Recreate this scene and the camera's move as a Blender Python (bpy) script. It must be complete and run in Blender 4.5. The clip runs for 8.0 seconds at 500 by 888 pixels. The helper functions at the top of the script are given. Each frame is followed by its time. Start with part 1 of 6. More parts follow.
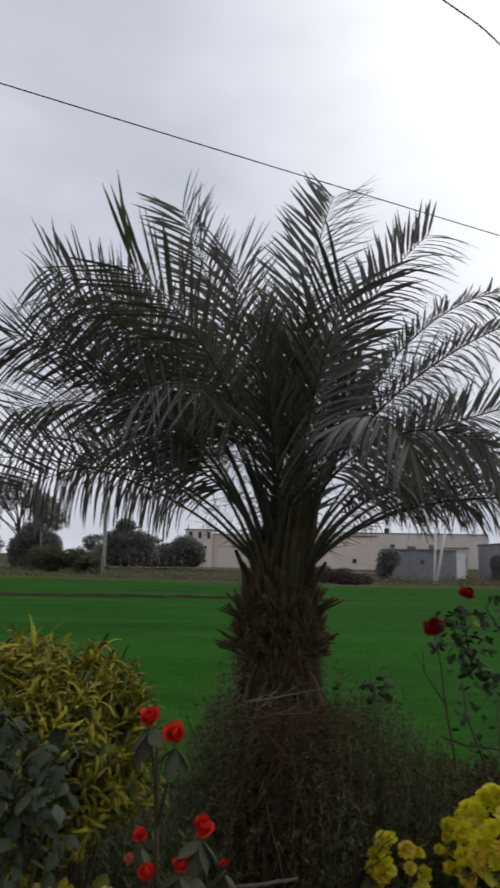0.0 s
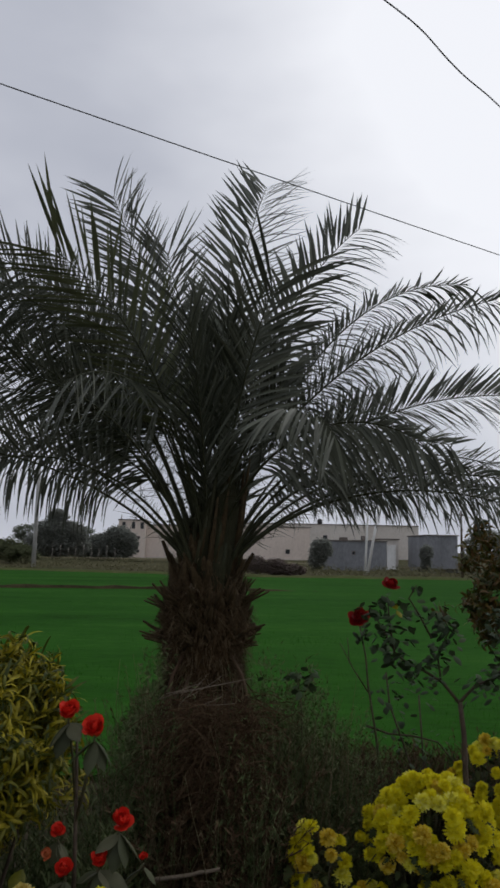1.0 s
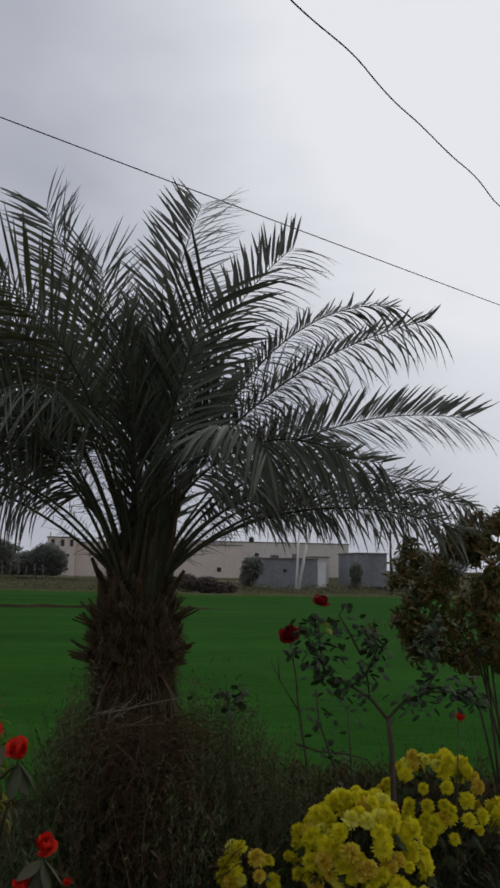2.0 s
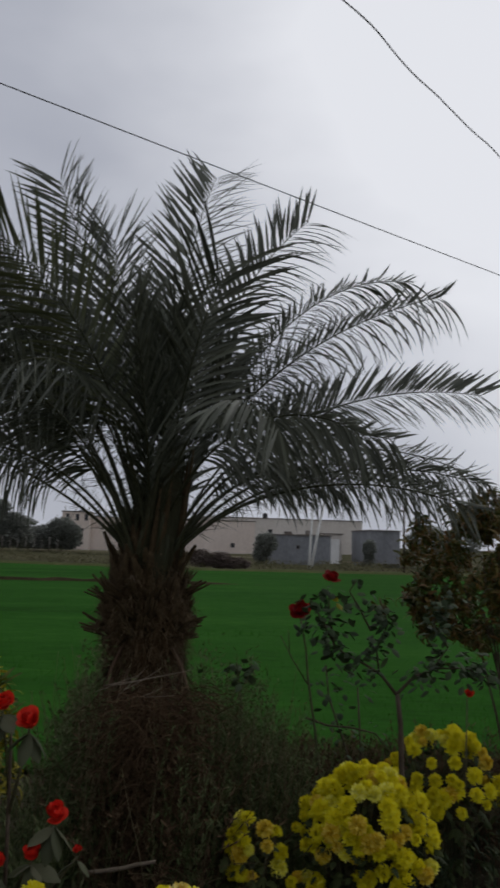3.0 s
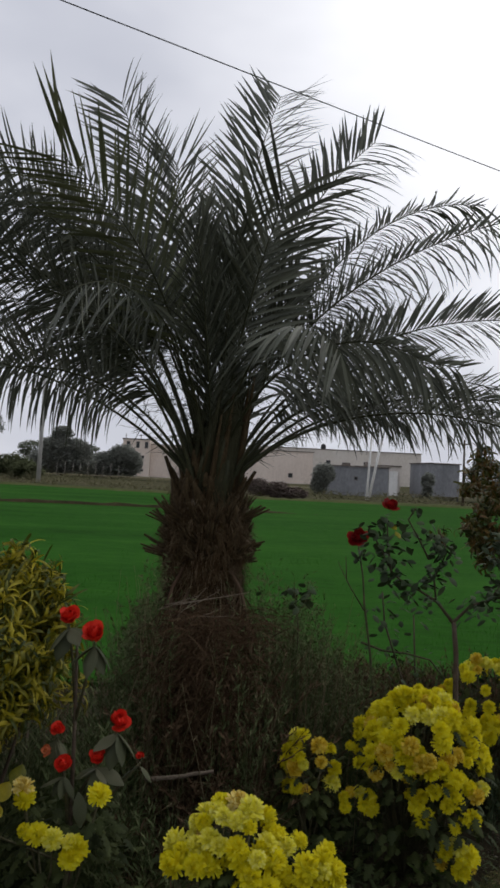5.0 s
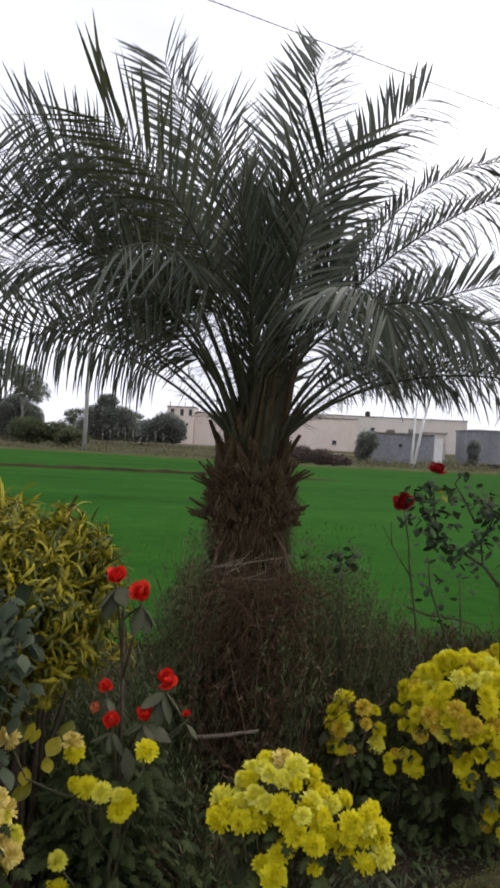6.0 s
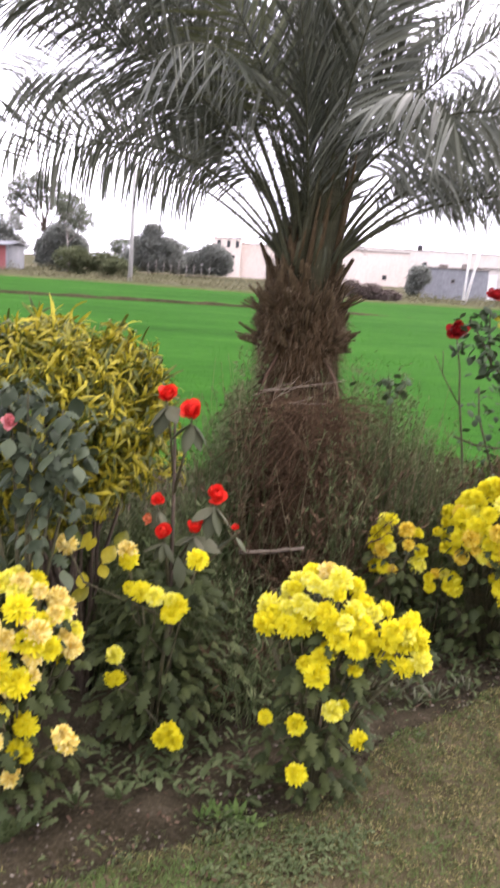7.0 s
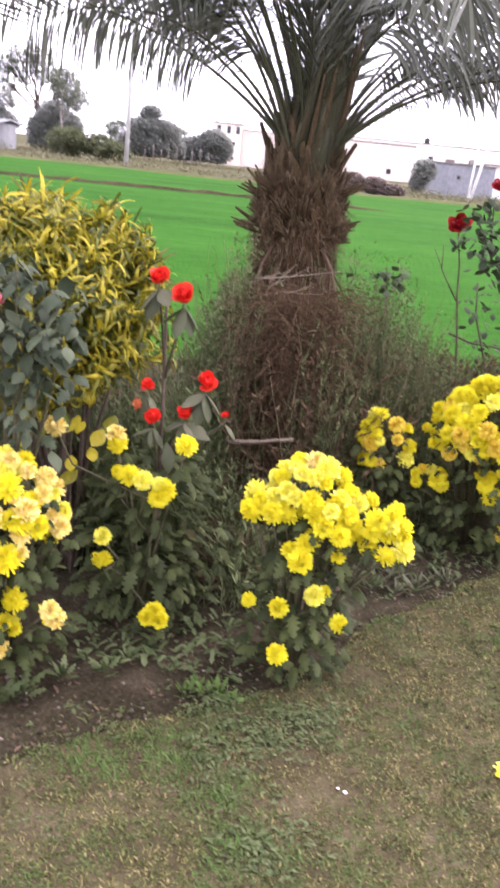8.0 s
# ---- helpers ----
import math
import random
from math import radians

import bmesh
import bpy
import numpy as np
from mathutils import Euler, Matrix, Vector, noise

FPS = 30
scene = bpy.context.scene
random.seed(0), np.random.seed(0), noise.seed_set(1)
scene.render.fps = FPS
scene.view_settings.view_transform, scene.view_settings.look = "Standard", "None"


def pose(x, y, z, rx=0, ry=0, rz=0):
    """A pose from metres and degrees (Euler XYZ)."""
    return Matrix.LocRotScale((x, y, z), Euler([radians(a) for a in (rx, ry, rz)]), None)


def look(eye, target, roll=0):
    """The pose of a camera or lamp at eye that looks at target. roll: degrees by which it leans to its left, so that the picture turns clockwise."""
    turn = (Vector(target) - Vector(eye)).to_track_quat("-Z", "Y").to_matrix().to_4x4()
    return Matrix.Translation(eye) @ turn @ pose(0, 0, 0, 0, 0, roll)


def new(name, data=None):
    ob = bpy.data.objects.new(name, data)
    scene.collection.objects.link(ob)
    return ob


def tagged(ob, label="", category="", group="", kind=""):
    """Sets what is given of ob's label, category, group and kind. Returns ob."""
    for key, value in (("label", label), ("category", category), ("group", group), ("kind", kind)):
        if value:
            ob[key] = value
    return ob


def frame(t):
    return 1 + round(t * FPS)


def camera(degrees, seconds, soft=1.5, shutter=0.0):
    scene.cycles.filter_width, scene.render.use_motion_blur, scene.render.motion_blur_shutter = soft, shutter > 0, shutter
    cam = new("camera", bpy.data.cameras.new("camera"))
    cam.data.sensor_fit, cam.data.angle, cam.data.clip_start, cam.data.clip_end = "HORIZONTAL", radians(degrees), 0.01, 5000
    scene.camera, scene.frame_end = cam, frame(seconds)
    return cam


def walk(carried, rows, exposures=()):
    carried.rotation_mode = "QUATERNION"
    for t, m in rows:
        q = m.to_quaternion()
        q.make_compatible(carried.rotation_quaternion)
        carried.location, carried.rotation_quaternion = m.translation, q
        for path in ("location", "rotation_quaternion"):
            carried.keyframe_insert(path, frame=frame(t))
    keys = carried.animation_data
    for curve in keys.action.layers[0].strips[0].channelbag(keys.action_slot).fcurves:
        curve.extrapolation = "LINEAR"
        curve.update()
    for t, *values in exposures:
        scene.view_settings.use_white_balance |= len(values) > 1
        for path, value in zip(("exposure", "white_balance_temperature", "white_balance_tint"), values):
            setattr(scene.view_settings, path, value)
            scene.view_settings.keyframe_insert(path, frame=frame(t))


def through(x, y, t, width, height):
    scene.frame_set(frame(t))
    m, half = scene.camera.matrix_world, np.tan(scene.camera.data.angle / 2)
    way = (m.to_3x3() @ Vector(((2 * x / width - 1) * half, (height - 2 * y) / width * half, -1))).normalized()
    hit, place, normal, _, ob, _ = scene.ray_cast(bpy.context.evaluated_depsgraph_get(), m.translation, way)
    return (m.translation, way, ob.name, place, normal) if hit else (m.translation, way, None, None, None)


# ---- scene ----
cam = camera(32.8, 8.0, soft=2.8, shutter=0.4)
PATH = [
    (0, (0.754, -0.123, 1.754), (0.674, 1.858, 2.017), 1.0),
    (0.5, (0.786, -0.119, 1.76), (0.809, 1.864, 2.015), 0.8),
    (1, (0.787, -0.105, 1.757), (0.86, 1.879, 2.001), 1.1),
    (1.5, (0.791, -0.112, 1.757), (0.945, 1.862, 2.038), 1.1),
    (1.7, (0.789, -0.105, 1.756), (0.986, 1.864, 2.048), 1.2),
    (2.8, (0.798, -0.086, 1.749), (1.049, 1.883, 1.992), 1.1),
    (3, (0.801, -0.092, 1.75), (0.999, 1.884, 1.982), 1.7),
    (3.5, (0.795, -0.092, 1.748), (0.928, 1.89, 1.98), 1.9),
    (4, (0.795, -0.099, 1.743), (0.865, 1.889, 1.952), 2.5),
    (4.2, (0.792, -0.095, 1.746), (0.879, 1.898, 1.891), 2.5),
    (5.5, (0.794, -0.086, 1.722), (0.819, 1.914, 1.769), 3.0),
    (6, (0.79, -0.075, 1.714), (0.759, 1.924, 1.696), 2.8),
    (6.5, (0.787, -0.067, 1.694), (0.761, 1.924, 1.5), 3.3),
    (7, (0.774, -0.056, 1.662), (0.66, 1.899, 1.255), 3.6),
    (7.5, (0.773, -0.066, 1.652), (0.628, 1.856, 1.119), 3.9),
    (8, (0.784, -0.046, 1.632), (0.709, 1.847, 0.992), 5.7),
]
EXPOSURES = [(0, -0.31, 6360, 11.5), (1.5, -0.69, 6360, 12), (3.0, -0.77, 6340, 12), (4.0, -0.62, 6370, 12), (5.5, 0.0, 6480, 13), (6.0, 0.49, 6480, 15.5), (6.5, 1.47, 6540, 20), (7.0, 2.02, 6480, 27), (8.0, 2.34, 6320, 32.5)]
walk(cam, [(t, look(eye, target, roll)) for t, eye, target, roll in PATH], EXPOSURES)

# ---- light: an overcast sky, whiter towards the veiled sun ----
SUN_AZ, SUN_EL = 52.0, 42.0          # degrees to the right of +y, above the horizon
sun_way = Vector((math.sin(radians(SUN_AZ)) * math.cos(radians(SUN_EL)), math.cos(radians(SUN_AZ)) * math.cos(radians(SUN_EL)), math.sin(radians(SUN_EL))))


def make_world():
    w = bpy.data.worlds.new("overcast_sky")
    w.use_nodes = True
    scene.world = w
    nt = w.node_tree
    N, L = nt.nodes, nt.links
    bg = N["Background"]
    sky = N.new("ShaderNodeTexSky")
    sky.sky_type, sky.sun_disc = "NISHITA", False
    sky.sun_elevation, sky.sun_rotation = radians(SUN_EL), radians(SUN_AZ)
    tc = N.new("ShaderNodeTexCoord")
    mp = N.new("ShaderNodeMapping")
    mp.inputs["Scale"].default_value = (1.0, 1.0, 2.2)
    n1 = N.new("ShaderNodeTexNoise")
    n1.inputs["Scale"].default_value, n1.inputs["Detail"].default_value, n1.inputs["Roughness"].default_value = 2.6, 4.0, 0.5
    L.new(tc.outputs["Generated"], mp.inputs["Vector"])
    L.new(mp.outputs["Vector"], n1.inputs["Vector"])
    dot = N.new("ShaderNodeVectorMath")
    dot.operation = "DOT_PRODUCT"
    dot.inputs[1].default_value = sun_way
    L.new(tc.outputs["Generated"], dot.inputs[0])
    glow = N.new("ShaderNodeMapRange")
    glow.interpolation_type = "SMOOTHSTEP"
    for k, v in zip(("From Min", "From Max", "To Min", "To Max"), (0.60, 0.92, 0.0, 0.40)):
        glow.inputs[k].default_value = v
    L.new(dot.outputs["Value"], glow.inputs["Value"])
    cl = N.new("ShaderNodeMapRange")
    for k, v in zip(("From Min", "From Max", "To Min", "To Max"), (0.32, 0.68, 0.63, 0.78)):
        cl.inputs[k].default_value = v
    L.new(n1.outputs["Fac"], cl.inputs["Value"])
    add = N.new("ShaderNodeMath")
    add.operation = "ADD"
    L.new(cl.outputs["Result"], add.inputs[0])
    L.new(glow.outputs["Result"], add.inputs[1])
    ramp = N.new("ShaderNodeValToRGB")
    ramp.color_ramp.elements[0].position, ramp.color_ramp.elements[0].color = 0.40, (0.45, 0.485, 0.585, 1)
    ramp.color_ramp.elements[1].position, ramp.color_ramp.elements[1].color = 1.0, (1.40, 1.42, 1.45, 1)
    mid = ramp.color_ramp.elements.new(0.70)
    mid.color = (0.76, 0.79, 0.87, 1)
    L.new(add.outputs["Value"], ramp.inputs["Fac"])
    dim = N.new("ShaderNodeVectorMath")
    dim.operation = "SCALE"
    dim.inputs["Scale"].default_value = 0.06
    L.new(sky.outputs["Color"], dim.inputs[0])
    mix = N.new("ShaderNodeMix")
    mix.data_type = "RGBA"
    mix.inputs["Factor"].default_value = 0.93
    L.new(dim.outputs["Vector"], mix.inputs["A"])
    L.new(ramp.outputs["Color"], mix.inputs["B"])
    L.new(mix.outputs["Result"], bg.inputs["Color"])
    bg.inputs["Strength"].default_value = 1.0


make_world()
sun = new("sun", bpy.data.lights.new("sun", "SUN"))
sun.data.energy, sun.data.angle, sun.data.color = 0.55, radians(25), (1.0, 0.96, 0.9)
sun.matrix_world = look(sun_way * 50, (0, 0, 0))


# ---- materials ----
def base_mat(name, rough=0.6, spec=0.3):
    m = bpy.data.materials.new(name)
    m.use_nodes = True
    b = m.node_tree.nodes["Principled BSDF"]
    b.inputs["Roughness"].default_value = rough
    b.inputs["Specular IOR Level"].default_value = spec
    return m, m.node_tree.nodes, m.node_tree.links, b


def ramp_node(N, cols):
    r = N.new("ShaderNodeValToRGB")
    while len(r.color_ramp.elements) < len(cols):
        r.color_ramp.elements.new(0.5)
    for i, c in enumerate(cols):
        e = r.color_ramp.elements[i]
        e.position, e.color = i / max(1, len(cols) - 1), (*c, 1)
    return r


def noise_node(N, L, scale, detail=4.0, rough=0.55, stretch=None):
    tc = N.new("ShaderNodeTexCoord")
    n = N.new("ShaderNodeTexNoise")
    n.inputs["Scale"].default_value, n.inputs["Detail"].default_value, n.inputs["Roughness"].default_value = scale, detail, rough
    if stretch:
        mp = N.new("ShaderNodeMapping")
        mp.inputs["Scale"].default_value = stretch
        L.new(tc.outputs["Object"], mp.inputs["Vector"])
        L.new(mp.outputs["Vector"], n.inputs["Vector"])
    else:
        L.new(tc.outputs["Object"], n.inputs["Vector"])
    return n


def math_node(N, L, op, a, b):
    n = N.new("ShaderNodeMath")
    n.operation = op
    for i, v in enumerate((a, b)):
        if isinstance(v, (int, float)):
            n.inputs[i].default_value = v
        else:
            L.new(v, n.inputs[i])
    return n.outputs[0]


def leaf_mat(name, cols, rough=0.5, spec=0.3, through=0.25, vein=60.0, streak=None):
    """Leaves, petals and stems: each one of its own tone, mottled within, and letting some light through."""
    m, N, L, b = base_mat(name, rough, spec)
    gi, oi = N.new("ShaderNodeNewGeometry"), N.new("ShaderNodeObjectInfo")
    n = noise_node(N, L, vein, 3.0, 0.6, streak)
    s = math_node(N, L, "ADD", gi.outputs["Random Per Island"], oi.outputs["Random"])
    s = math_node(N, L, "FRACT", s, 0.0)
    s = math_node(N, L, "MULTIPLY", s, 0.72)
    k = math_node(N, L, "MULTIPLY", n.outputs["Fac"], 0.5)
    s = math_node(N, L, "ADD", s, k)
    s = math_node(N, L, "SUBTRACT", s, 0.1)
    r = ramp_node(N, cols)
    L.new(s, r.inputs["Fac"])
    L.new(r.outputs["Color"], b.inputs["Base Color"])
    if through:
        t = N.new("ShaderNodeBsdfTranslucent")
        L.new(r.outputs["Color"], t.inputs["Color"])
        mx = N.new("ShaderNodeMixShader")
        mx.inputs["Fac"].default_value = through
        L.new(b.outputs["BSDF"], mx.inputs[1])
        L.new(t.outputs["BSDF"], mx.inputs[2])
        L.new(mx.outputs["Shader"], N["Material Output"].inputs["Surface"])
    return m


def rough_mat(name, cols, scale=8.0, fine=60.0, rough=0.9, bump=0.4, stretch=None, dist=0.01, spec=0.2):
    """Earth, bark, plaster: two scales of mottling and a fine relief."""
    m, N, L, b = base_mat(name, rough, spec)
    a, f = noise_node(N, L, scale, 5.0, 0.6, stretch), noise_node(N, L, fine, 5.0, 0.65, stretch)
    x = math_node(N, L, "MULTIPLY", a.outputs["Fac"], 1.4)
    y = math_node(N, L, "MULTIPLY", f.outputs["Fac"], 1.5)
    s = math_node(N, L, "ADD", x, y)
    s = math_node(N, L, "SUBTRACT", s, 0.95)
    r = ramp_node(N, cols)
    L.new(s, r.inputs["Fac"])
    L.new(r.outputs["Color"], b.inputs["Base Color"])
    bp = N.new("ShaderNodeBump")
    bp.inputs["Strength"].default_value, bp.inputs["Distance"].default_value = bump, dist
    L.new(f.outputs["Fac"], bp.inputs["Height"])
    L.new(bp.outputs["Normal"], b.inputs["Normal"])
    return m


M_FROND = leaf_mat("palm_leaflet", [(0.033, 0.038, 0.025), (0.061, 0.068, 0.046), (0.097, 0.105, 0.073), (0.145, 0.152, 0.11)], 0.46, 0.35, 0.10, 14.0)
M_FROND_OLD = leaf_mat("palm_leaflet_yellowing", [(0.048, 0.057, 0.026), (0.085, 0.096, 0.046), (0.13, 0.142, 0.072)], 0.5, 0.35, 0.14, 14.0)
M_RACHIS = rough_mat("palm_rachis", [(0.0186, 0.0217, 0.0112), (0.0372, 0.0403, 0.0186), (0.062, 0.0589, 0.031)], 6, 90, 0.6, 0.2)
M_BOOT = rough_mat("palm_leaf_base", [(0.015, 0.0103, 0.0044), (0.038, 0.0252, 0.011), (0.072, 0.050, 0.023), (0.14, 0.107, 0.056)], 14, 120, 0.9, 0.5, (1, 1, 0.3))
M_TRUNK = rough_mat("palm_fibre_bark", [(0.0135, 0.0089, 0.0038), (0.0418, 0.0262, 0.0114), (0.081, 0.0535, 0.0245)], 18, 150, 0.95, 0.8, (1, 1, 0.25))
M_FIBRE = leaf_mat("palm_fibre", [(0.022, 0.0132, 0.0055), (0.055, 0.0325, 0.0145), (0.10, 0.067, 0.035), (0.19, 0.15, 0.095)], 0.9, 0.1, 0.0, 40)
M_DEAD = leaf_mat("dead_palm_leaflet", [(0.0336, 0.02, 0.0112), (0.076, 0.0464, 0.0272), (0.136, 0.0944, 0.06)], 0.85, 0.15, 0.1, 30)
M_DRYWEED = leaf_mat("dry_weed", [(0.040, 0.058, 0.019), (0.073, 0.100, 0.036), (0.117, 0.140, 0.059), (0.185, 0.186, 0.094)], 0.85, 0.15, 0.15, 30)
M_BROWNWEED = leaf_mat("brown_weed", [(0.030, 0.019, 0.010), (0.075, 0.046, 0.025), (0.15, 0.100, 0.058)], 0.9, 0.1, 0.1, 30)
M_STRAW = leaf_mat("dry_straw", [(0.10, 0.08, 0.04), (0.16, 0.132, 0.072), (0.25, 0.205, 0.12)], 0.85, 0.15, 0.1, 30)
M_CROTON = leaf_mat("croton_leaf", [(0.014, 0.028, 0.005), (0.058, 0.074, 0.008), (0.19, 0.175, 0.012), (0.37, 0.31, 0.016), (0.54, 0.46, 0.045)], 0.45, 0.3, 0.25, 45, (1, 1, 1))
M_CROTON_RED = leaf_mat("croton_leaf_rusty", [(0.018, 0.030, 0.007), (0.045, 0.058, 0.011), (0.10, 0.095, 0.016), (0.15, 0.075, 0.024), (0.24, 0.19, 0.032)], 0.5, 0.3, 0.2, 45)
M_ROSELEAF = leaf_mat("rose_leaf_bluish", [(0.020, 0.030, 0.014), (0.042, 0.057, 0.027), (0.085, 0.103, 0.056)], 0.6, 0.22, 0.12, 40)
M_DARKLEAF = leaf_mat("rose_leaf_dark", [(0.0187, 0.0306, 0.0136), (0.0408, 0.0612, 0.0272), (0.0765, 0.102, 0.051)], 0.65, 0.2, 0.18, 40)
M_DULLLEAF = leaf_mat("broad_leaf_dull", [(0.042, 0.050, 0.024), (0.075, 0.082, 0.042), (0.12, 0.115, 0.068)], 0.6, 0.2, 0.15, 30)
M_MUMLEAF = leaf_mat("chrysanthemum_leaf", [(0.016, 0.024, 0.007), (0.035, 0.046, 0.013), (0.072, 0.086, 0.027)], 0.65, 0.15, 0.18, 50)
M_STEM = rough_mat("green_brown_stem", [(0.035, 0.035, 0.018), (0.075, 0.07, 0.035), (0.13, 0.11, 0.06)], 20, 120, 0.7, 0.3)
M_WOOD = rough_mat("woody_branch", [(0.03, 0.022, 0.014), (0.075, 0.055, 0.038), (0.14, 0.11, 0.08)], 20, 120, 0.85, 0.4, (1, 1, 0.4))
M_STICK = rough_mat("weathered_stick", [(0.10, 0.075, 0.052), (0.17, 0.135, 0.098), (0.26, 0.21, 0.155)], 20, 120, 0.85, 0.4)
M_YELLOW = leaf_mat("chrysanthemum_petal", [(0.71, 0.59, 0.00516), (0.75, 0.672, 0.012), (0.757, 0.697, 0.0258), (0.774, 0.722, 0.0774)], 0.6, 0.15, 0.45, 40)
# Paler yellow that paints highlights into the petals, mostly of the top heads.
M_PALEYEL = leaf_mat("chrysanthemum_petal_pale_lit", [(0.757, 0.695, 0.0264), (0.792, 0.748, 0.088), (0.81, 0.783, 0.246)], 0.6, 0.2, 0.35, 40)
M_FADED = leaf_mat("chrysanthemum_petal_faded", [(0.576, 0.396, 0.054), (0.72, 0.567, 0.126), (0.774, 0.657, 0.225), (0.792, 0.693, 0.324)], 0.7, 0.15, 0.2, 40)
M_GOLDEN = leaf_mat("chrysanthemum_petal_golden", [(0.56, 0.34, 0.012), (0.66, 0.48, 0.03), (0.72, 0.57, 0.07), (0.75, 0.63, 0.14)], 0.7, 0.15, 0.3, 40)
M_RED = leaf_mat("red_rose_petal", [(0.51, 0.0123, 0.00704), (0.686, 0.0264, 0.0123), (0.757, 0.0528, 0.0264)], 0.5, 0.3, 0.15, 30)
M_DEEPRED = leaf_mat("dark_red_rose_petal", [(0.16, 0.004, 0.006), (0.28, 0.008, 0.010), (0.42, 0.018, 0.016)], 0.5, 0.3, 0.1, 30)
M_PINK = leaf_mat("pink_rose_petal", [(0.55, 0.12, 0.14), (0.68, 0.24, 0.24), (0.75, 0.36, 0.34)], 0.5, 0.3, 0.2, 30)
M_CORAL = leaf_mat("coral_rose_petal", [(0.52, 0.10, 0.035), (0.64, 0.19, 0.07), (0.70, 0.30, 0.14)], 0.5, 0.3, 0.2, 30)
M_SOIL = rough_mat("garden_soil", [(0.013, 0.0105, 0.006), (0.026, 0.021, 0.012), (0.046, 0.037, 0.022), (0.09, 0.075, 0.05)], 5, 70, 0.95, 0.8, spec=0.05)
M_LAWN = rough_mat("dry_lawn_soil", [(0.022, 0.018, 0.009), (0.050, 0.041, 0.021), (0.083, 0.068, 0.037), (0.125, 0.103, 0.060)], 7.5, 130, 0.95, 0.9, spec=0.05)
M_GRASS = leaf_mat("dry_lawn_grass", [(0.028, 0.031, 0.009), (0.076, 0.078, 0.024), (0.155, 0.138, 0.050), (0.33, 0.265, 0.12)], 0.8, 0.15, 0.2, 30)
M_GREENGRASS = leaf_mat("green_lawn_grass", [(0.033, 0.064, 0.011), (0.060, 0.105, 0.020), (0.10, 0.145, 0.036)], 0.6, 0.2, 0.2, 30)
M_WHEAT = leaf_mat("wheat_blade", [(0.020, 0.088, 0.007), (0.028, 0.118, 0.010), (0.039, 0.15, 0.015)], 0.9, 0.05, 0.2, 10)
M_FIELD = rough_mat("young_wheat", [(0.009, 0.038, 0.0035), (0.014, 0.062, 0.005), (0.021, 0.083, 0.008), (0.036, 0.106, 0.014)], 0.35, 7, 1.0, 0.5, (0.35, 1.2, 1), 0.05, 0.02)
M_EARTH = rough_mat("open_country", [(0.028, 0.034, 0.013), (0.050, 0.050, 0.023), (0.072, 0.066, 0.034), (0.10, 0.088, 0.052)], 0.05, 0.9, 0.95, 0.4, (0.5, 1.6, 1), 0.1, spec=0.02)
M_BANK = rough_mat("dry_grass_bank", [(0.04, 0.05, 0.016), (0.066, 0.075, 0.028), (0.10, 0.10, 0.045)], 0.6, 5, 0.95, 0.5, spec=0.02)
M_BUND = rough_mat("earth_bund", [(0.018, 0.016, 0.008), (0.04, 0.032, 0.018), (0.07, 0.055, 0.032)], 1.2, 9, 0.95, 0.6, spec=0.02)
M_TRACK = rough_mat("dirt_track", [(0.10, 0.088, 0.055), (0.15, 0.13, 0.085), (0.20, 0.175, 0.125)], 0.4, 4, 0.95, 0.3, spec=0.02)
M_SCRUB = leaf_mat("scrub_leaf", [(0.07, 0.075, 0.035), (0.12, 0.115, 0.06), (0.18, 0.165, 0.10)], 0.8, 0.15, 0.3, 3)
M_PURPLE = leaf_mat("purplish_scrub_leaf", [(0.09, 0.07, 0.06), (0.15, 0.115, 0.10), (0.21, 0.17, 0.145)], 0.8, 0.15, 0.1, 3)
# Far foliage: tree greens paled to grey, translucency raised, to stand in for haze.
M_TREE_HAZED = leaf_mat("tree_leaf_hazed", [(0.16, 0.17, 0.15), (0.23, 0.242, 0.21), (0.30, 0.31, 0.275)], 0.95, 0.05, 0.45, 2)
M_TREEPALE_HAZED = leaf_mat("tree_leaf_pale_hazed", [(0.11, 0.125, 0.09), (0.15, 0.168, 0.12), (0.21, 0.225, 0.17)], 0.95, 0.05, 0.45, 2)
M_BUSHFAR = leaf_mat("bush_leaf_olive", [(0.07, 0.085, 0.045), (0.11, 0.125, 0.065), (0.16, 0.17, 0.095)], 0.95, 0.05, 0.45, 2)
M_BARKPALE = rough_mat("pale_bark", [(0.16, 0.14, 0.12), (0.26, 0.235, 0.21), (0.36, 0.33, 0.29)], 2, 14, 0.9, 0.4, (1, 1, 0.3))
M_CONCRETE = rough_mat("concrete", [(0.30, 0.29, 0.27), (0.42, 0.41, 0.39), (0.52, 0.51, 0.48)], 1.2, 14, 0.85, 0.3)
M_PLASTER = rough_mat("pinkish_plaster", [(0.56, 0.47, 0.395), (0.68, 0.58, 0.50), (0.76, 0.66, 0.575)], 0.25, 3, 0.9, 0.2, (1, 1, 0.5))
M_PALEWALL = rough_mat("cream_plaster", [(0.50, 0.45, 0.39), (0.62, 0.57, 0.51), (0.70, 0.66, 0.6)], 0.25, 3, 0.9, 0.2, (1, 1, 0.5))
M_GREYWALL = rough_mat("grey_cement_wall", [(0.15, 0.155, 0.165), (0.22, 0.225, 0.235), (0.30, 0.305, 0.31)], 0.5, 5, 0.9, 0.3, (1, 1, 0.5))
# Red of the distant wall, its colour dulled towards grey for haze.
M_BRICKRED = rough_mat("hazed_red_paint", [(0.21, 0.065, 0.062), (0.28, 0.095, 0.09), (0.34, 0.15, 0.14)], 0.6, 6, 0.9, 0.3)
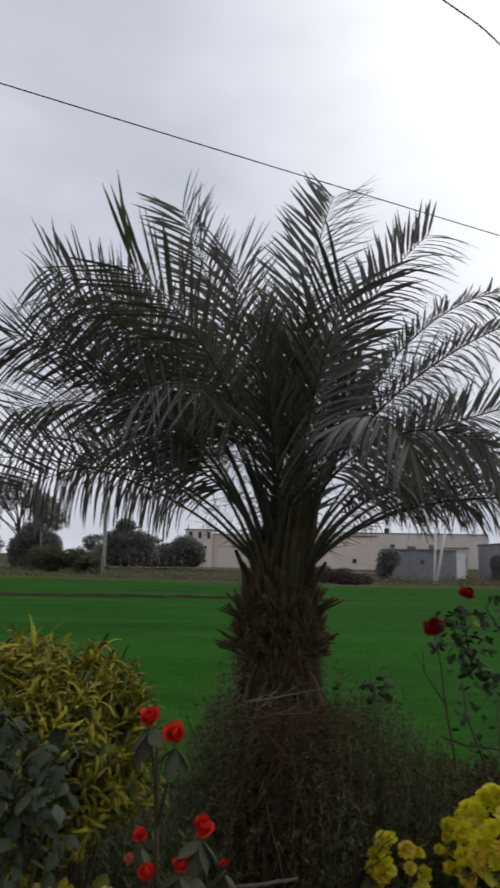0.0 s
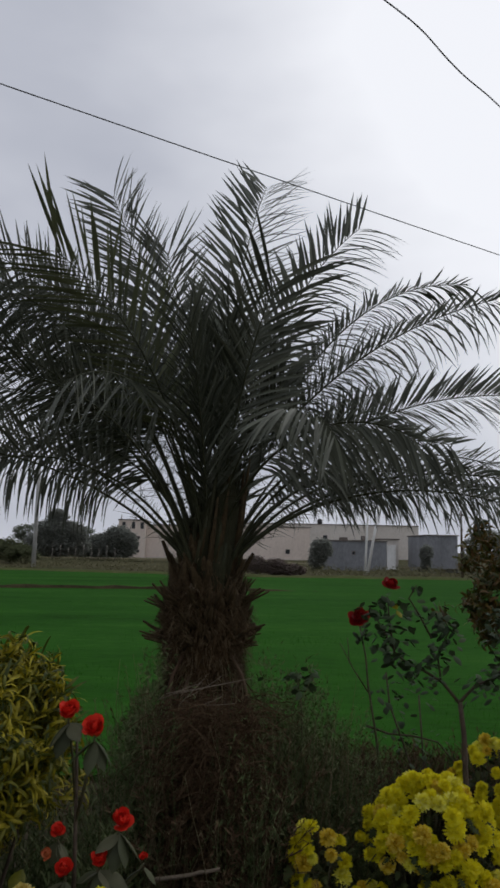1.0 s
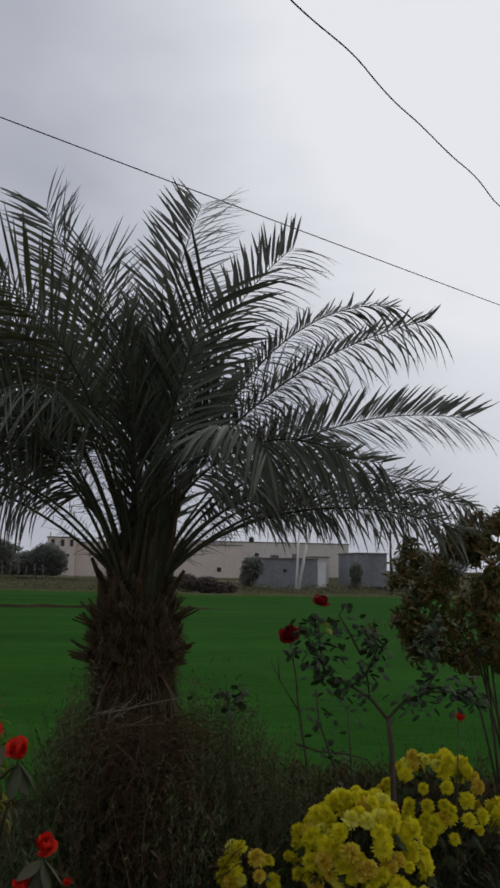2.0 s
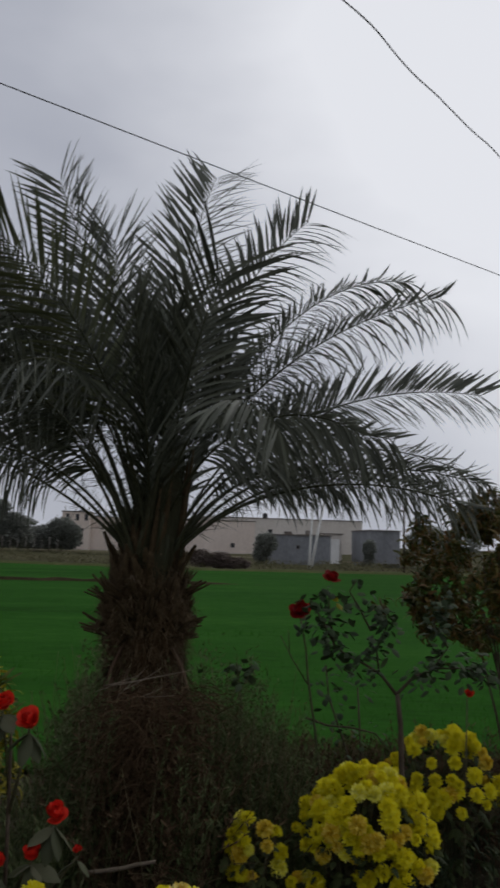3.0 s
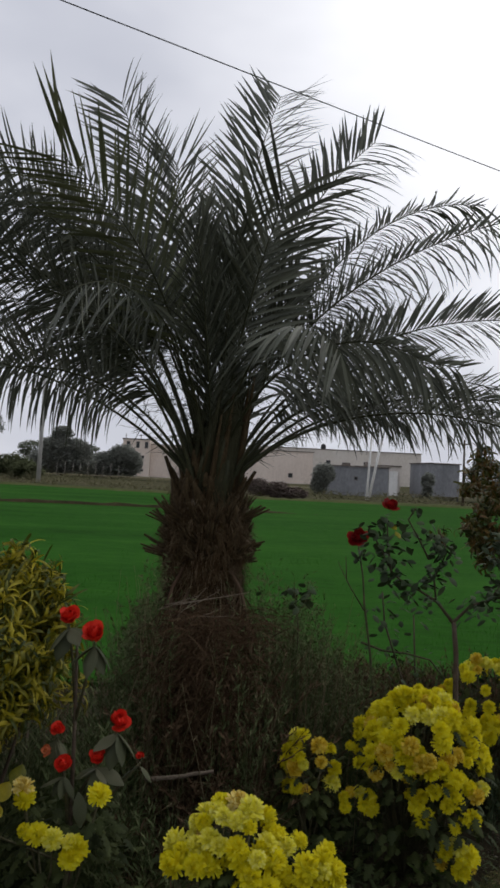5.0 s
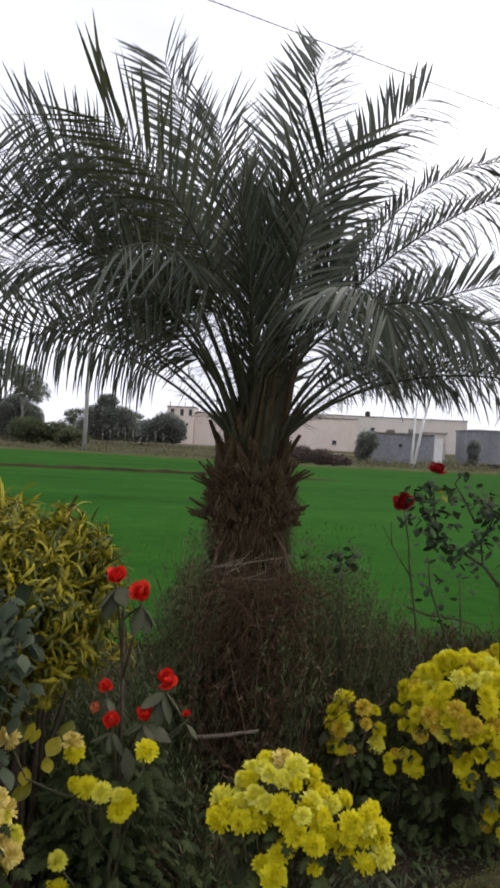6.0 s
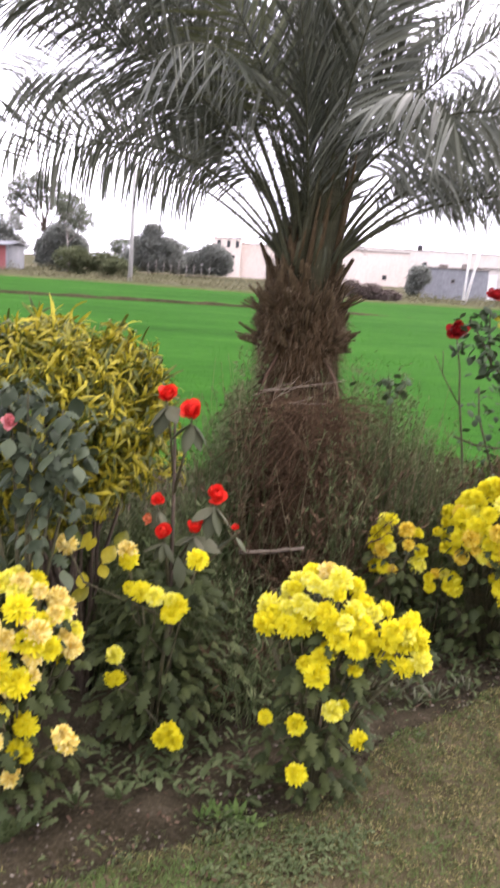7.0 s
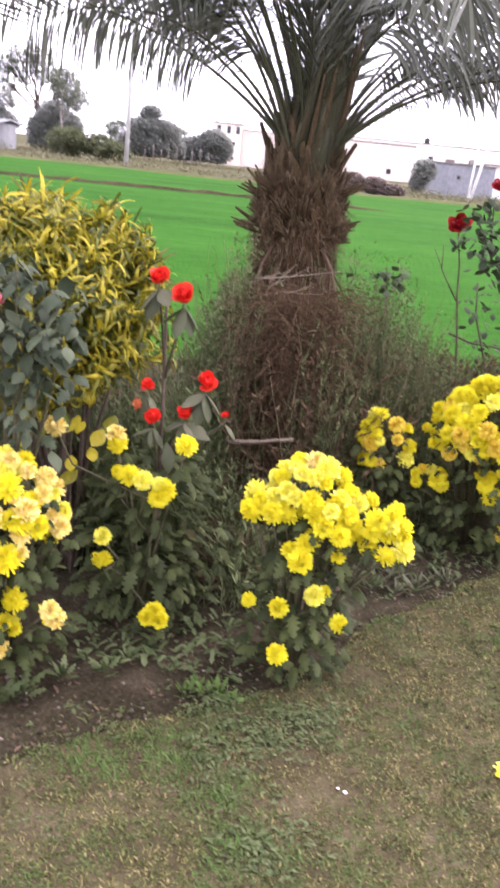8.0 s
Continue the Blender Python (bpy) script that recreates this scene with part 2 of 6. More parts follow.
M_COPING = rough_mat("weathered_coping", [(0.10, 0.08, 0.07), (0.17, 0.145, 0.125), (0.24, 0.21, 0.185)], 1, 8, 0.9, 0.3)
M_WHITE = rough_mat("white_paint", [(0.62, 0.61, 0.58), (0.74, 0.73, 0.70), (0.8, 0.79, 0.77)], 1, 8, 0.7, 0.2)
M_CABLE = rough_mat("black_cable", [(0.02, 0.02, 0.02), (0.035, 0.035, 0.036), (0.05, 0.05, 0.05)], 3, 30, 0.6, 0.1)
M_SHEATH = rough_mat("palm_sheath", [(0.012, 0.013, 0.006), (0.028, 0.028, 0.013), (0.052, 0.050, 0.025)], 12, 130, 0.9, 0.7, (1, 1, 0.2))
M_GROUNDLEAF = leaf_mat("low_herb_leaf", [(0.028, 0.042, 0.012), (0.055, 0.075, 0.025), (0.10, 0.12, 0.05)], 0.65, 0.2, 0.15, 40)
M_PEBBLE = rough_mat("white_pebble", [(0.55, 0.54, 0.5), (0.7, 0.69, 0.65), (0.78, 0.77, 0.74)], 30, 200, 0.8, 0.3)
M_CLOD = leaf_mat("earth_clod", [(0.02, 0.016, 0.010), (0.04, 0.032, 0.021), (0.08, 0.064, 0.045), (0.32, 0.28, 0.22)], 0.95, 0.1, 0.0, 90)
M_OLIVEGRASS = leaf_mat("olive_lawn_grass", [(0.030, 0.042, 0.011), (0.062, 0.080, 0.022), (0.11, 0.125, 0.042)], 0.75, 0.15, 0.2, 30)


def glass_dark():
    m, N, L, b = base_mat("window_glass", 0.12, 0.5)
    n = noise_node(N, L, 1.5)
    r = ramp_node(N, [(0.015, 0.017, 0.02), (0.05, 0.052, 0.055)])
    L.new(n.outputs["Fac"], r.inputs["Fac"])
    L.new(r.outputs["Color"], b.inputs["Base Color"])
    return m


M_GLASS = glass_dark()


# ---- building blocks ----
class Geo:
    """A mesh in the making: leaves, tubes, boxes and lumps joined."""

    def __init__(self):
        self.v, self.f = [], []

    def leaf(self, p, way, side, length, width, segs=3, droop=0.0, fold=0.25, curl=0.0, shape=(0.25, 1.0, 0.7, 0.0), twist=0.0):
        """A blade from p along way, drooping under its weight, folded along its middle."""
        p, d, s = Vector(p), Vector(way).normalized(), Vector(side)
        s = (s - d * s.dot(d))
        s = s.normalized() if s.length > 1e-4 else d.orthogonal().normalized()
        i0, step = len(self.v), length / segs
        for i in range(segs + 1):
            x = i / segs * (len(shape) - 1)
            k = min(int(x), len(shape) - 2)
            w = width * 0.5 * max(0.02, shape[k] + (shape[k + 1] - shape[k]) * (x - k))
            n = d.cross(s)
            self.v += [tuple(p - s * w + n * (fold * w)), tuple(p), tuple(p + s * w + n * (fold * w))]
            if i < segs:
                d = (d + Vector((0, 0, -droop / segs)) + n * (curl / segs)).normalized()
                p = p + d * step
                s = s - d * s.dot(d)
                if twist:
                    s = Matrix.Rotation(twist / segs, 3, d) @ s
                s.normalize()
                j = i0 + 3 * i
                self.f += [(j, j + 1, j + 4, j + 3), (j + 1, j + 2, j + 5, j + 4)]
        return self

    def fleck(self, p, way, side, length, width):
        """A small pointed leaf, folded a little along its middle."""
        p, d, s = Vector(p), Vector(way).normalized(), Vector(side)
        s = s - d * s.dot(d)
        s = (s.normalized() if s.length > 1e-4 else d.orthogonal().normalized()) * (width * 0.5)
        m = p + d * (length * 0.45) + d.cross(s) * 0.35
        i = len(self.v)
        self.v += [tuple(p), tuple(m - s), tuple(p + d * length), tuple(m + s)]
        self.f += [(i, i + 3, i + 2), (i, i + 2, i + 1)]

    def blade(self, p, way, width):
        """One narrow pointed blade of short grass."""
        x, y, z = p
        k = 0.5 * width / max(1e-6, math.hypot(way[0], way[1]))
        i = len(self.v)
        self.v += [(x - way[1] * k, y + way[0] * k, z), (x + way[1] * k, y - way[0] * k, z), (x + way[0], y + way[1], z + way[2])]
        self.f.append((i, i + 1, i + 2))

    def tube(self, pts, radii, sides=6, caps=True):
        pts = [Vector(q) for q in pts]
        i0, ref = len(self.v), None
        for i, p in enumerate(pts):
            d = (pts[min(i + 1, len(pts) - 1)] - pts[max(i - 1, 0)]).normalized()
            u = d.orthogonal().normalized() if ref is None else (ref - d * ref.dot(d)).normalized()
            ref, w = u, d.cross(u)
            r = radii[i] if isinstance(radii, (list, tuple)) else radii
            for k in range(sides):
                a = 2 * math.pi * k / sides
                self.v.append(tuple(p + u * (r * math.cos(a)) + w * (r * math.sin(a))))
            if i:
                for k in range(sides):
                    a, b = i0 + (i - 1) * sides + k, i0 + (i - 1) * sides + (k + 1) % sides
                    self.f.append((a, b, b + sides, a + sides))
        if caps:
            self.f.append(tuple(range(i0 + sides - 1, i0 - 1, -1)))
            self.f.append(tuple(range(len(self.v) - sides, len(self.v))))
        return self

    def box(self, x0, x1, y0, y1, z0, z1):
        i = len(self.v)
        self.v += [(x, y, z) for z in (z0, z1) for y in (y0, y1) for x in (x0, x1)]
        self.f += [(i, i + 2, i + 3, i + 1), (i + 4, i + 5, i + 7, i + 6), (i, i + 1, i + 5, i + 4), (i + 2, i + 6, i + 7, i + 3), (i, i + 4, i + 6, i + 2), (i + 1, i + 3, i + 7, i + 5)]
        return self

    def mesh(self, name, mat, smooth=True):
        me = bpy.data.meshes.new(name)
        me.from_pydata(self.v, [], self.f)
        me.materials.append(mat)
        if smooth:
            me.polygons.foreach_set("use_smooth", [True] * len(me.polygons))
        me.update()
        return me


origin = {}


def thing(name, at, label, category, group="", kind=""):
    """A top-level thing: an Empty at its base, for its parts."""
    ob = new(name)
    ob.location = at
    ob.empty_display_size = 0.1
    origin[ob] = Vector(at)
    return tagged(ob, label, category, group, kind)


def part(name, data, mat, parent, label="", m=None, smooth=True, kind=""):
    """One mesh of a thing or of a part, in world places unless m gives its pose."""
    me = data.mesh(name, mat, smooth) if isinstance(data, Geo) else data
    ob = new(name, me)
    ob.parent = parent
    ob.matrix_basis = Matrix.Translation(-origin[parent]) @ (m or Matrix())
    origin[ob] = Vector()
    return tagged(ob, label, "", "", kind)


def whole(name, data, mat, label, category="", group="", kind="", smooth=True):
    """A thing that is a single mesh."""
    me = data.mesh(name, mat, smooth)
    return tagged(new(name, me), label, category, group, kind)


R = random.Random(7)


def jitter(v, a):
    return Vector(v) + Vector((R.uniform(-a, a), R.uniform(-a, a), R.uniform(-a, a)))


def aim(p, way, spin=0.0, size=1.0):
    """A pose at p whose z axis points along way."""
    q = Vector(way).to_track_quat("Z", "Y").to_matrix().to_4x4()
    return Matrix.Translation(p) @ q @ Matrix.Rotation(spin, 4, "Z") @ Matrix.Scale(size, 4)


def bent(a, b, sag=0.0, n=6, wobble=0.0):
    a, b = Vector(a), Vector(b)
    out = []
    for i in range(n + 1):
        s = i / n
        p = a.lerp(b, s) - Vector((0, 0, sag * 4 * s * (1 - s)))
        if 0 < i < n and wobble:
            p = jitter(p, wobble)
        out.append(p)
    return out


# ---- the ground ----
def along(rows, x):
    """The y at x on a line of (x, y) corners."""
    if x <= rows[0][0]:
        return rows[0][1]
    for (xa, ya), (xb, yb) in zip(rows, rows[1:]):
        if x <= xb:
            return ya + (yb - ya) * (x - xa) / (xb - xa)
    return rows[-1][1]


LAWN_EDGE = [(-4, 1.2), (0.08, 1.77), (0.25, 1.88), (0.38, 2.0), (0.62, 2.14), (0.95, 2.34), (1.15, 2.72), (1.8, 3.36), (3.2, 4.6), (8, 8)]
FIELD_FAR = [(-90, 60), (-20, 57.5), (-11, 56.5), (-5, 54.5), (3, 51), (9, 52), (14, 52.4), (90, 52)]
BUND = [(-80, 29), (-11.7, 33.6), (-8, 34.2), (-3, 34.8), (2.5, 34.5), (6, 35.3)]


def sheet(xs, ys, height):
    g = Geo()
    nx = len(xs)
    for j, y in enumerate(ys):
        for i, x in enumerate(xs):
            g.v.append((x, y, height(x, y)))
            if i and j:
                a = j * nx + i
                g.f.append((a - nx - 1, a - nx, a, a - 1))
    return g


def spread(a, b, n):
    return [a + (b - a) * i / n for i in range(n + 1)]


def lawn_z(x, y):
    return 0.034 + 0.010 * noise.noise(Vector((x * 3, y * 3, 3))) + 0.006 * noise.noise(Vector((x * 14, y * 14, 8)))


def build_ground():
    xs = [-2500, -800, -300, -120] + spread(-60, 60, 24) + [120, 300, 800, 2500]
    ys = [-2500, -600, -150, -40, -10] + spread(0, 8, 2) + spread(12, 240, 40) + [320, 600, 1200, 2500]
    whole("ground", sheet(xs, ys, lambda x, y: -0.01 if y < 64 else 0.25 * (noise.noise(Vector((x * 0.06, y * 0.06, 0)))) - 0.12), M_EARTH,
          "brown and green open farmland reaching the horizon", "ground", kind="structure")

    def bed_z(x, y):
        return 0.012 + 0.018 * noise.noise(Vector((x * 5, y * 5, 1))) + 0.010 * noise.noise(Vector((x * 19, y * 19, 4)))
    whole("flower_bed", sheet([-16, -11, -7, -5] + spread(-3, 4.6, 190) + [6, 8, 11, 16], spread(1.0, 6.9, 150), bed_z), M_SOIL,
          "bare dark brown soil of the flower bed", "soil", kind="structure")
    g = Geo()
    xs = [-16, -12, -8] + spread(-6, -0.7, 24) + spread(-0.67, 2.8, 140) + spread(3.0, 8, 20) + [11, 16]
    rows = [-8.0, -4.0, -1.5, 0.0, 0.6]
    n = len(rows) + 85
    for i, x in enumerate(xs):
        e = along(LAWN_EDGE, x) + 0.07 * noise.noise(Vector((x * 4, 0, 2))) + 0.03 * noise.noise(Vector((x * 17, 0, 5)))
        for j in range(n + 1):
            y = rows[j] if j < len(rows) else 0.9 + (e - 0.9) * (j - len(rows)) / (n - len(rows))
            g.v.append((x, y, lawn_z(x, y) if j < n else 0.0))
            if i and j:
                a = i * (n + 1) + j
                g.f.append((a - n - 2, a - 1, a, a - n - 1))
    whole("lawn", g, M_LAWN, "worn olive-brown lawn beside the flower bed", "lawn", kind="structure")
    g = Geo()
    xs = [-90, -70, -50] + spread(-40, 40, 80) + [50, 70, 90]
    n = 40
    for i, x in enumerate(xs):
        near = 6.5 + 0.25 * noise.noise(Vector((x * 0.8, 3, 0)))
        far = along(FIELD_FAR, x) + 0.5 * noise.noise(Vector((x * 0.4, 0, 0)))
        for j in range(n + 1):
            y = near + (far - near) * (j / n) ** 1.8
            g.v.append((x, y, 0.06 + 0.03 * noise.noise(Vector((x * 0.4, y * 0.4, 0)))))
            if i and j:
                a = i * (n + 1) + j
                g.f.append((a - n - 2, a - 1, a, a - n - 1))
    whole("wheat_field", g, M_FIELD, "bright green field of young wheat", "field", kind="structure")
    g = Geo()
    for i, x in enumerate(spread(-60, 6, 120)):
        y = along(BUND, x) + 0.12 * noise.noise(Vector((x * 0.7, 0, 0)))
        h = (0.16 + 0.06 * noise.noise(Vector((x * 1.1, 6, 0)))) * min(1.0, (6.2 - x) / 4)
        g.v += [(x, y - 0.28, 0.0), (x, y - 0.12, h), (x, y + 0.12, h), (x, y + 0.28, 0.0)]
        if i:
            a = 4 * i
            g.f += [(a - 4 + k, a + k, a + k + 1, a - 3 + k) for k in range(3)]
    whole("field_bund", g, M_BUND, "low brown earth bund across the wheat field", "bund", kind="structure")
    g = Geo()
    for i, x in enumerate(spread(-60, 60, 60)):
        y = along([(-60, 104), (0, 108), (20, 80), (60, 70)], x) + 1.0 * noise.noise(Vector((x * 0.07, 1, 0)))
        g.v += [(x, y - 2.2, 0.22), (x, y + 2.2, 0.25)]
        if i:
            a = 2 * i
            g.f.append((a - 2, a, a + 1, a - 1))
    whole("dirt_track", g, M_TRACK, "pale dirt track beyond the wheat field", "track", kind="structure")
    g = Geo()
    for i, x in enumerate(spread(-70, 40, 110)):
        y = along(FIELD_FAR, x) + 0.6
        h = 0.16 + 0.10 * noise.noise(Vector((x * 0.5, 2, 0)))
        g.v += [(x, y - 0.5, 0.0), (x, y, h), (x, y + 1.0, h), (x, y + 2.2, 0.0)]
        if i:
            a = 4 * i
            g.f += [(a - 4 + k, a + k, a + k + 1, a - 3 + k) for k in range(3)]
    whole("field_edge_bank", g, M_BANK, "dry earth bank along the field's far edge", "bank", kind="structure")


build_ground()


def verge_scrub():
    g = Geo()
    for _ in range(900):
        x = R.uniform(-48, 42)
        y = along(FIELD_FAR, x) + 2.5 + abs(R.gauss(0, 1)) * 17
        if noise.noise(Vector((x * 0.16, y * 0.10, 4))) < -0.12:
            continue
        w, h = R.uniform(0.3, 1.1), R.uniform(0.2, 0.5) * (1 + 0.8 * (y > 74))
        for _ in range(26):
            a, q = R.uniform(0, 6.283), R.random() ** 0.5
            z = h * (1 - q * q) * R.uniform(0.3, 1.1)
            b = R.uniform(0, 6.283)
            g.fleck((x + w * q * math.cos(a), y + w * q * math.sin(a), 0.02 + z), (math.cos(b), math.sin(b), R.uniform(0.2, 1.4)), (-math.sin(b), math.cos(b), R.uniform(-0.5, 0.5)), R.uniform(0.10, 0.28), R.uniform(0.05, 0.12))
    whole("verge_scrub", g, M_SCRUB, "dry olive-brown weeds on the waste ground beyond the field", "weeds", kind="stuff")


verge_scrub()


# ---- far things ----
def ball_point():
    while True:
        v = Vector((R.uniform(-1, 1), R.uniform(-1, 1), R.uniform(-1, 1)))
        if 0.05 < v.length < 1:
            return v


def tree(name, at, label, lumps, leaf, count, mat, trunk=0.2, bark=M_WOOD, category="tree", fill=0.55, gap=-0.22, twigs=5):
    """A tapered trunk, a limb to each lump of the crown, and a crown of small leaf sprays with gaps."""
    t = thing(name, at, label, category)
    x0, y0, z0 = at
    top = max(c[2] for c, r in lumps) * 0.6
    g = Geo().tube([(x0, y0, z0), (x0 + 0.1, y0, z0 + top * 0.35), (x0 - 0.05 * top, y0 + 0.1, z0 + top)], [trunk, trunk * 0.75, trunk * 0.4], 7)
    part("trunk", g, bark, t)
    g = Geo()
    for c, r in lumps:
        a = Vector((x0, y0, z0 + min(top, c[2] * 0.55)))
        b = Vector((x0 + c[0], y0 + c[1], z0 + c[2]))
        g.tube(bent(a, b, -0.1 * r[2], 5, 0.1 * r[0]), [trunk * 0.45, trunk * 0.38, trunk * 0.3, trunk * 0.22, trunk * 0.16, trunk * 0.1], 5)
        for _ in range(twigs):
            e = b + Vector([q * k * 0.85 for q, k in zip(ball_point(), r)])
            g.tube(bent(a.lerp(b, R.uniform(0.5, 0.95)), e, 0, 3, 0.05 * r[0]), [trunk * 0.18, trunk * 0.12, trunk * 0.08, trunk * 0.04], 4)
    part("limb", g, bark, t)
    g = Geo()
    vol = [r[0] * r[1] * r[2] for c, r in lumps]
    for (c, r), k in zip(lumps, vol):
        b = Vector((x0 + c[0], y0 + c[1], z0 + c[2]))
        for _ in range(int(4.5 * count * k / sum(vol))):
            u = ball_point()
            u = u.normalized() * (u.length ** fill)
            if noise.noise(Vector((u.x * 1.7 + c[0], u.y * 1.7, u.z * 1.7 + c[2]))) < gap:
                continue
            p = b + Vector((u.x * r[0], u.y * r[1], u.z * r[2])) * R.uniform(0.8, 1.12)
            a = R.uniform(0, 6.283)
            way = Vector((math.cos(a), math.sin(a), R.uniform(-0.7, 0.9)))
            g.fleck(p, way, (-math.sin(a), math.cos(a), R.uniform(-1, 1)), leaf * R.uniform(0.5, 1.15), leaf * R.uniform(0.35, 0.7))
    part("crown", g, mat, t, kind="stuff")
    return t


def far_trees():
    # Crowns carry their haze in the leaf colour, paler than the trees themselves.
    airy = [((-3.4, 0, 8.4), (1.1, 1.0, 0.96)), ((-2.2, 0, 9.4), (1.2, 1.0, 0.96)), ((-0.6, 0, 9.7), (1.2, 1.0, 0.88)), ((0.8, 0, 9.0), (1.1, 1.0, 0.96)), ((-4.0, 0, 7.2), (0.9, 0.8, 0.8)), ((-2.4, 0, 8.0), (1.1, 0.9, 0.88)),
            ((-0.8, 0, 8.3), (1.0, 0.9, 0.88)), ((-3.0, 0, 6.4), (1.0, 0.8, 0.8)), ((0.6, 0, 7.4), (1.0, 0.9, 0.8)), ((2.3, 0, 7.6), (1.2, 1.0, 1.12)), ((3.6, 0, 7.0), (1.1, 1.0, 1.12)), ((4.4, 0, 6.0), (1.0, 0.9, 0.96)), ((2.6, 0, 6.2), (1.2, 1.0, 1.12)), ((3.8, 0, 5.0), (1.0, 0.9, 0.88)), ((-1.4, 0, 7.0), (0.9, 0.8, 0.64))]
    tree("tall_tree", (-29.0, 95, 0), "tall airy tree, painted grey-green for haze, with bare limbs showing through", airy, 0.2, 7000, M_TREEPALE_HAZED, 0.2, fill=0.6, gap=-0.06, twigs=16)
    tree("tall_tree", (-36.5, 100, 0), "tall tree at the edge of the grove, painted grey-green for haze", [((-2, 0, 4.6), (2.6, 2.2, 1.6)), ((1.6, 0, 4.9), (1.9, 1.7, 1.3)), ((0.6, 0, 2.6), (3.4, 2, 1.5))], 0.36, 2800, M_TREE_HAZED, 0.25)
    tree("round_tree", (-26.6, 93, 0), "dense dark green round-crowned tree, leaves painted paler for haze", [((0, 0, 3.3), (1.7, 1.5, 1.7)), ((-1.3, 0, 2.1), (1.5, 1.3, 1.6)), ((1.5, 0, 2.4), (1.5, 1.3, 1.7)), ((0, 0, 0.9), (2.6, 1.4, 0.9))], 0.4, 6500, M_TREE_HAZED, 0.25, fill=0.7, gap=-0.6)
    tree("leaning_tree", (-24.9, 90, 0), "slender tree with a bare pale trunk", [((0.2, 0, 6.2), (1.7, 1.3, 1.5)), ((1.6, 0, 5.2), (1.3, 1, 1.1)), ((-0.9, 0, 7.0), (1.2, 1.0, 1.0))], 0.22, 1500, M_TREEPALE_HAZED, 0.14, M_BARKPALE, gap=-0.05, twigs=12)
    for x, y, h, w in ((-22.6, 84, 2.6, 2.0), (-19.8, 85, 2.3, 1.9), (-17.8, 82, 1.6, 1.5)):
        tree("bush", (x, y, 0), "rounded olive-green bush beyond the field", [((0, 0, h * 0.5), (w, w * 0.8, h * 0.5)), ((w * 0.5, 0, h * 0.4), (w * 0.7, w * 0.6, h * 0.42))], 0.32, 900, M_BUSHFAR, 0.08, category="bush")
    tree("dark_tree", (-19.6, 110, 0), "dark tree with a narrow knob of crown on top, leaves painted paler for haze", [((0, 0, 5.4), (1.3, 1.1, 0.95)), ((-0.6, 0, 3.4), (2.2, 2, 1.6)), ((1.8, 0, 3.2), (2.0, 1.6, 1.5)), ((0, 0, 1.8), (4.2, 2, 1.6))], 0.42, 6000, M_TREE_HAZED, 0.22, fill=0.7, gap=-0.6)
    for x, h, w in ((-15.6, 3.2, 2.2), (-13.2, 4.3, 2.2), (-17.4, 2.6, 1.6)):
        tree("dark_tree", (x, 122, 0), "low dark green tree beside the factory, leaves painted paler for haze", [((0, 0, h * 0.6), (w, w * 0.8, h * 0.45)), ((w * 0.6, 0, h * 0.5), (w * 0.7, w * 0.7, h * 0.36)), ((0, 0, h * 0.25), (w * 1.2, w * 0.7, h * 0.28))], 0.45, 3000, M_TREE_HAZED, 0.2, fill=0.7, gap=-0.6)
    tree("hazy_tree", (-27, 150, 0), "trees far across the plain, painted pale grey-green for haze", [((0, 0, 4.2), (3.4, 2, 1.8)), ((4, 0, 3.4), (3, 2, 1.6)), ((-5, 0, 3.6), (3, 2, 1.6))], 0.5, 1500, M_TREEPALE_HAZED, 0.2)
    tree("dark_bush", (10.1, 75.5, 0), "dark green bush against the grey wall, leaves painted paler for haze", [((0, 0, 1.7), (1.0, 0.8, 1.05)), ((-0.4, 0, 0.8), (0.8, 0.7, 0.8))], 0.24, 1300, M_TREE_HAZED, 0.1, category="bush")
    tree("dark_bush", (19.6, 76, 0), "dark bush between the two grey walls, leaves painted paler for haze", [((0, 0, 1.5), (0.6, 0.6, 0.9)), ((0, 0, 0.6), (0.5, 0.5, 0.6))], 0.22, 700, M_TREE_HAZED, 0.1, category="bush")
    tree("dark_tree", (26.5, 80, 0), "dark tree beside the grey wall, leaves painted paler for haze", [((0, 0, 2.4), (2.4, 1.6, 1.5)), ((3, 0, 2.2), (2.2, 1.6, 1.5))], 0.34, 1800, M_TREE_HAZED, 0.15)
    tree("shrub_row", (4.6, 57, 0), "purplish-brown dry shrub at the field's edge", [((-1.2, 0, 0.62), (0.8, 0.6, 0.62)), ((0.1, 0, 0.55), (0.9, 0.6, 0.55)), ((1.3, 0, 0.38), (0.9, 0.6, 0.4))], 0.17, 2200, M_PURPLE, 0.05, category="shrub")


far_trees()


def fence_post(x, y, h):
    t = thing("fence_post", (x, y, 0), "pale concrete fence post in front of dark trees", "post", "fence posts")
    part("post", Geo().tube([(x, y, -0.1), (x + 0.03, y, h)], [0.045, 0.035], 4), M_BARKPALE, t)
    part("cap", Geo().tube([(x + 0.03, y, h), (x + 0.03, y, h + 0.06)], [0.05, 0.03], 4), M_BARKPALE, t)


for i in range(9):
    fence_post(-19.4 + i * 0.95, 106 + 0.2 * (i % 3), R.uniform(1.5, 1.9))


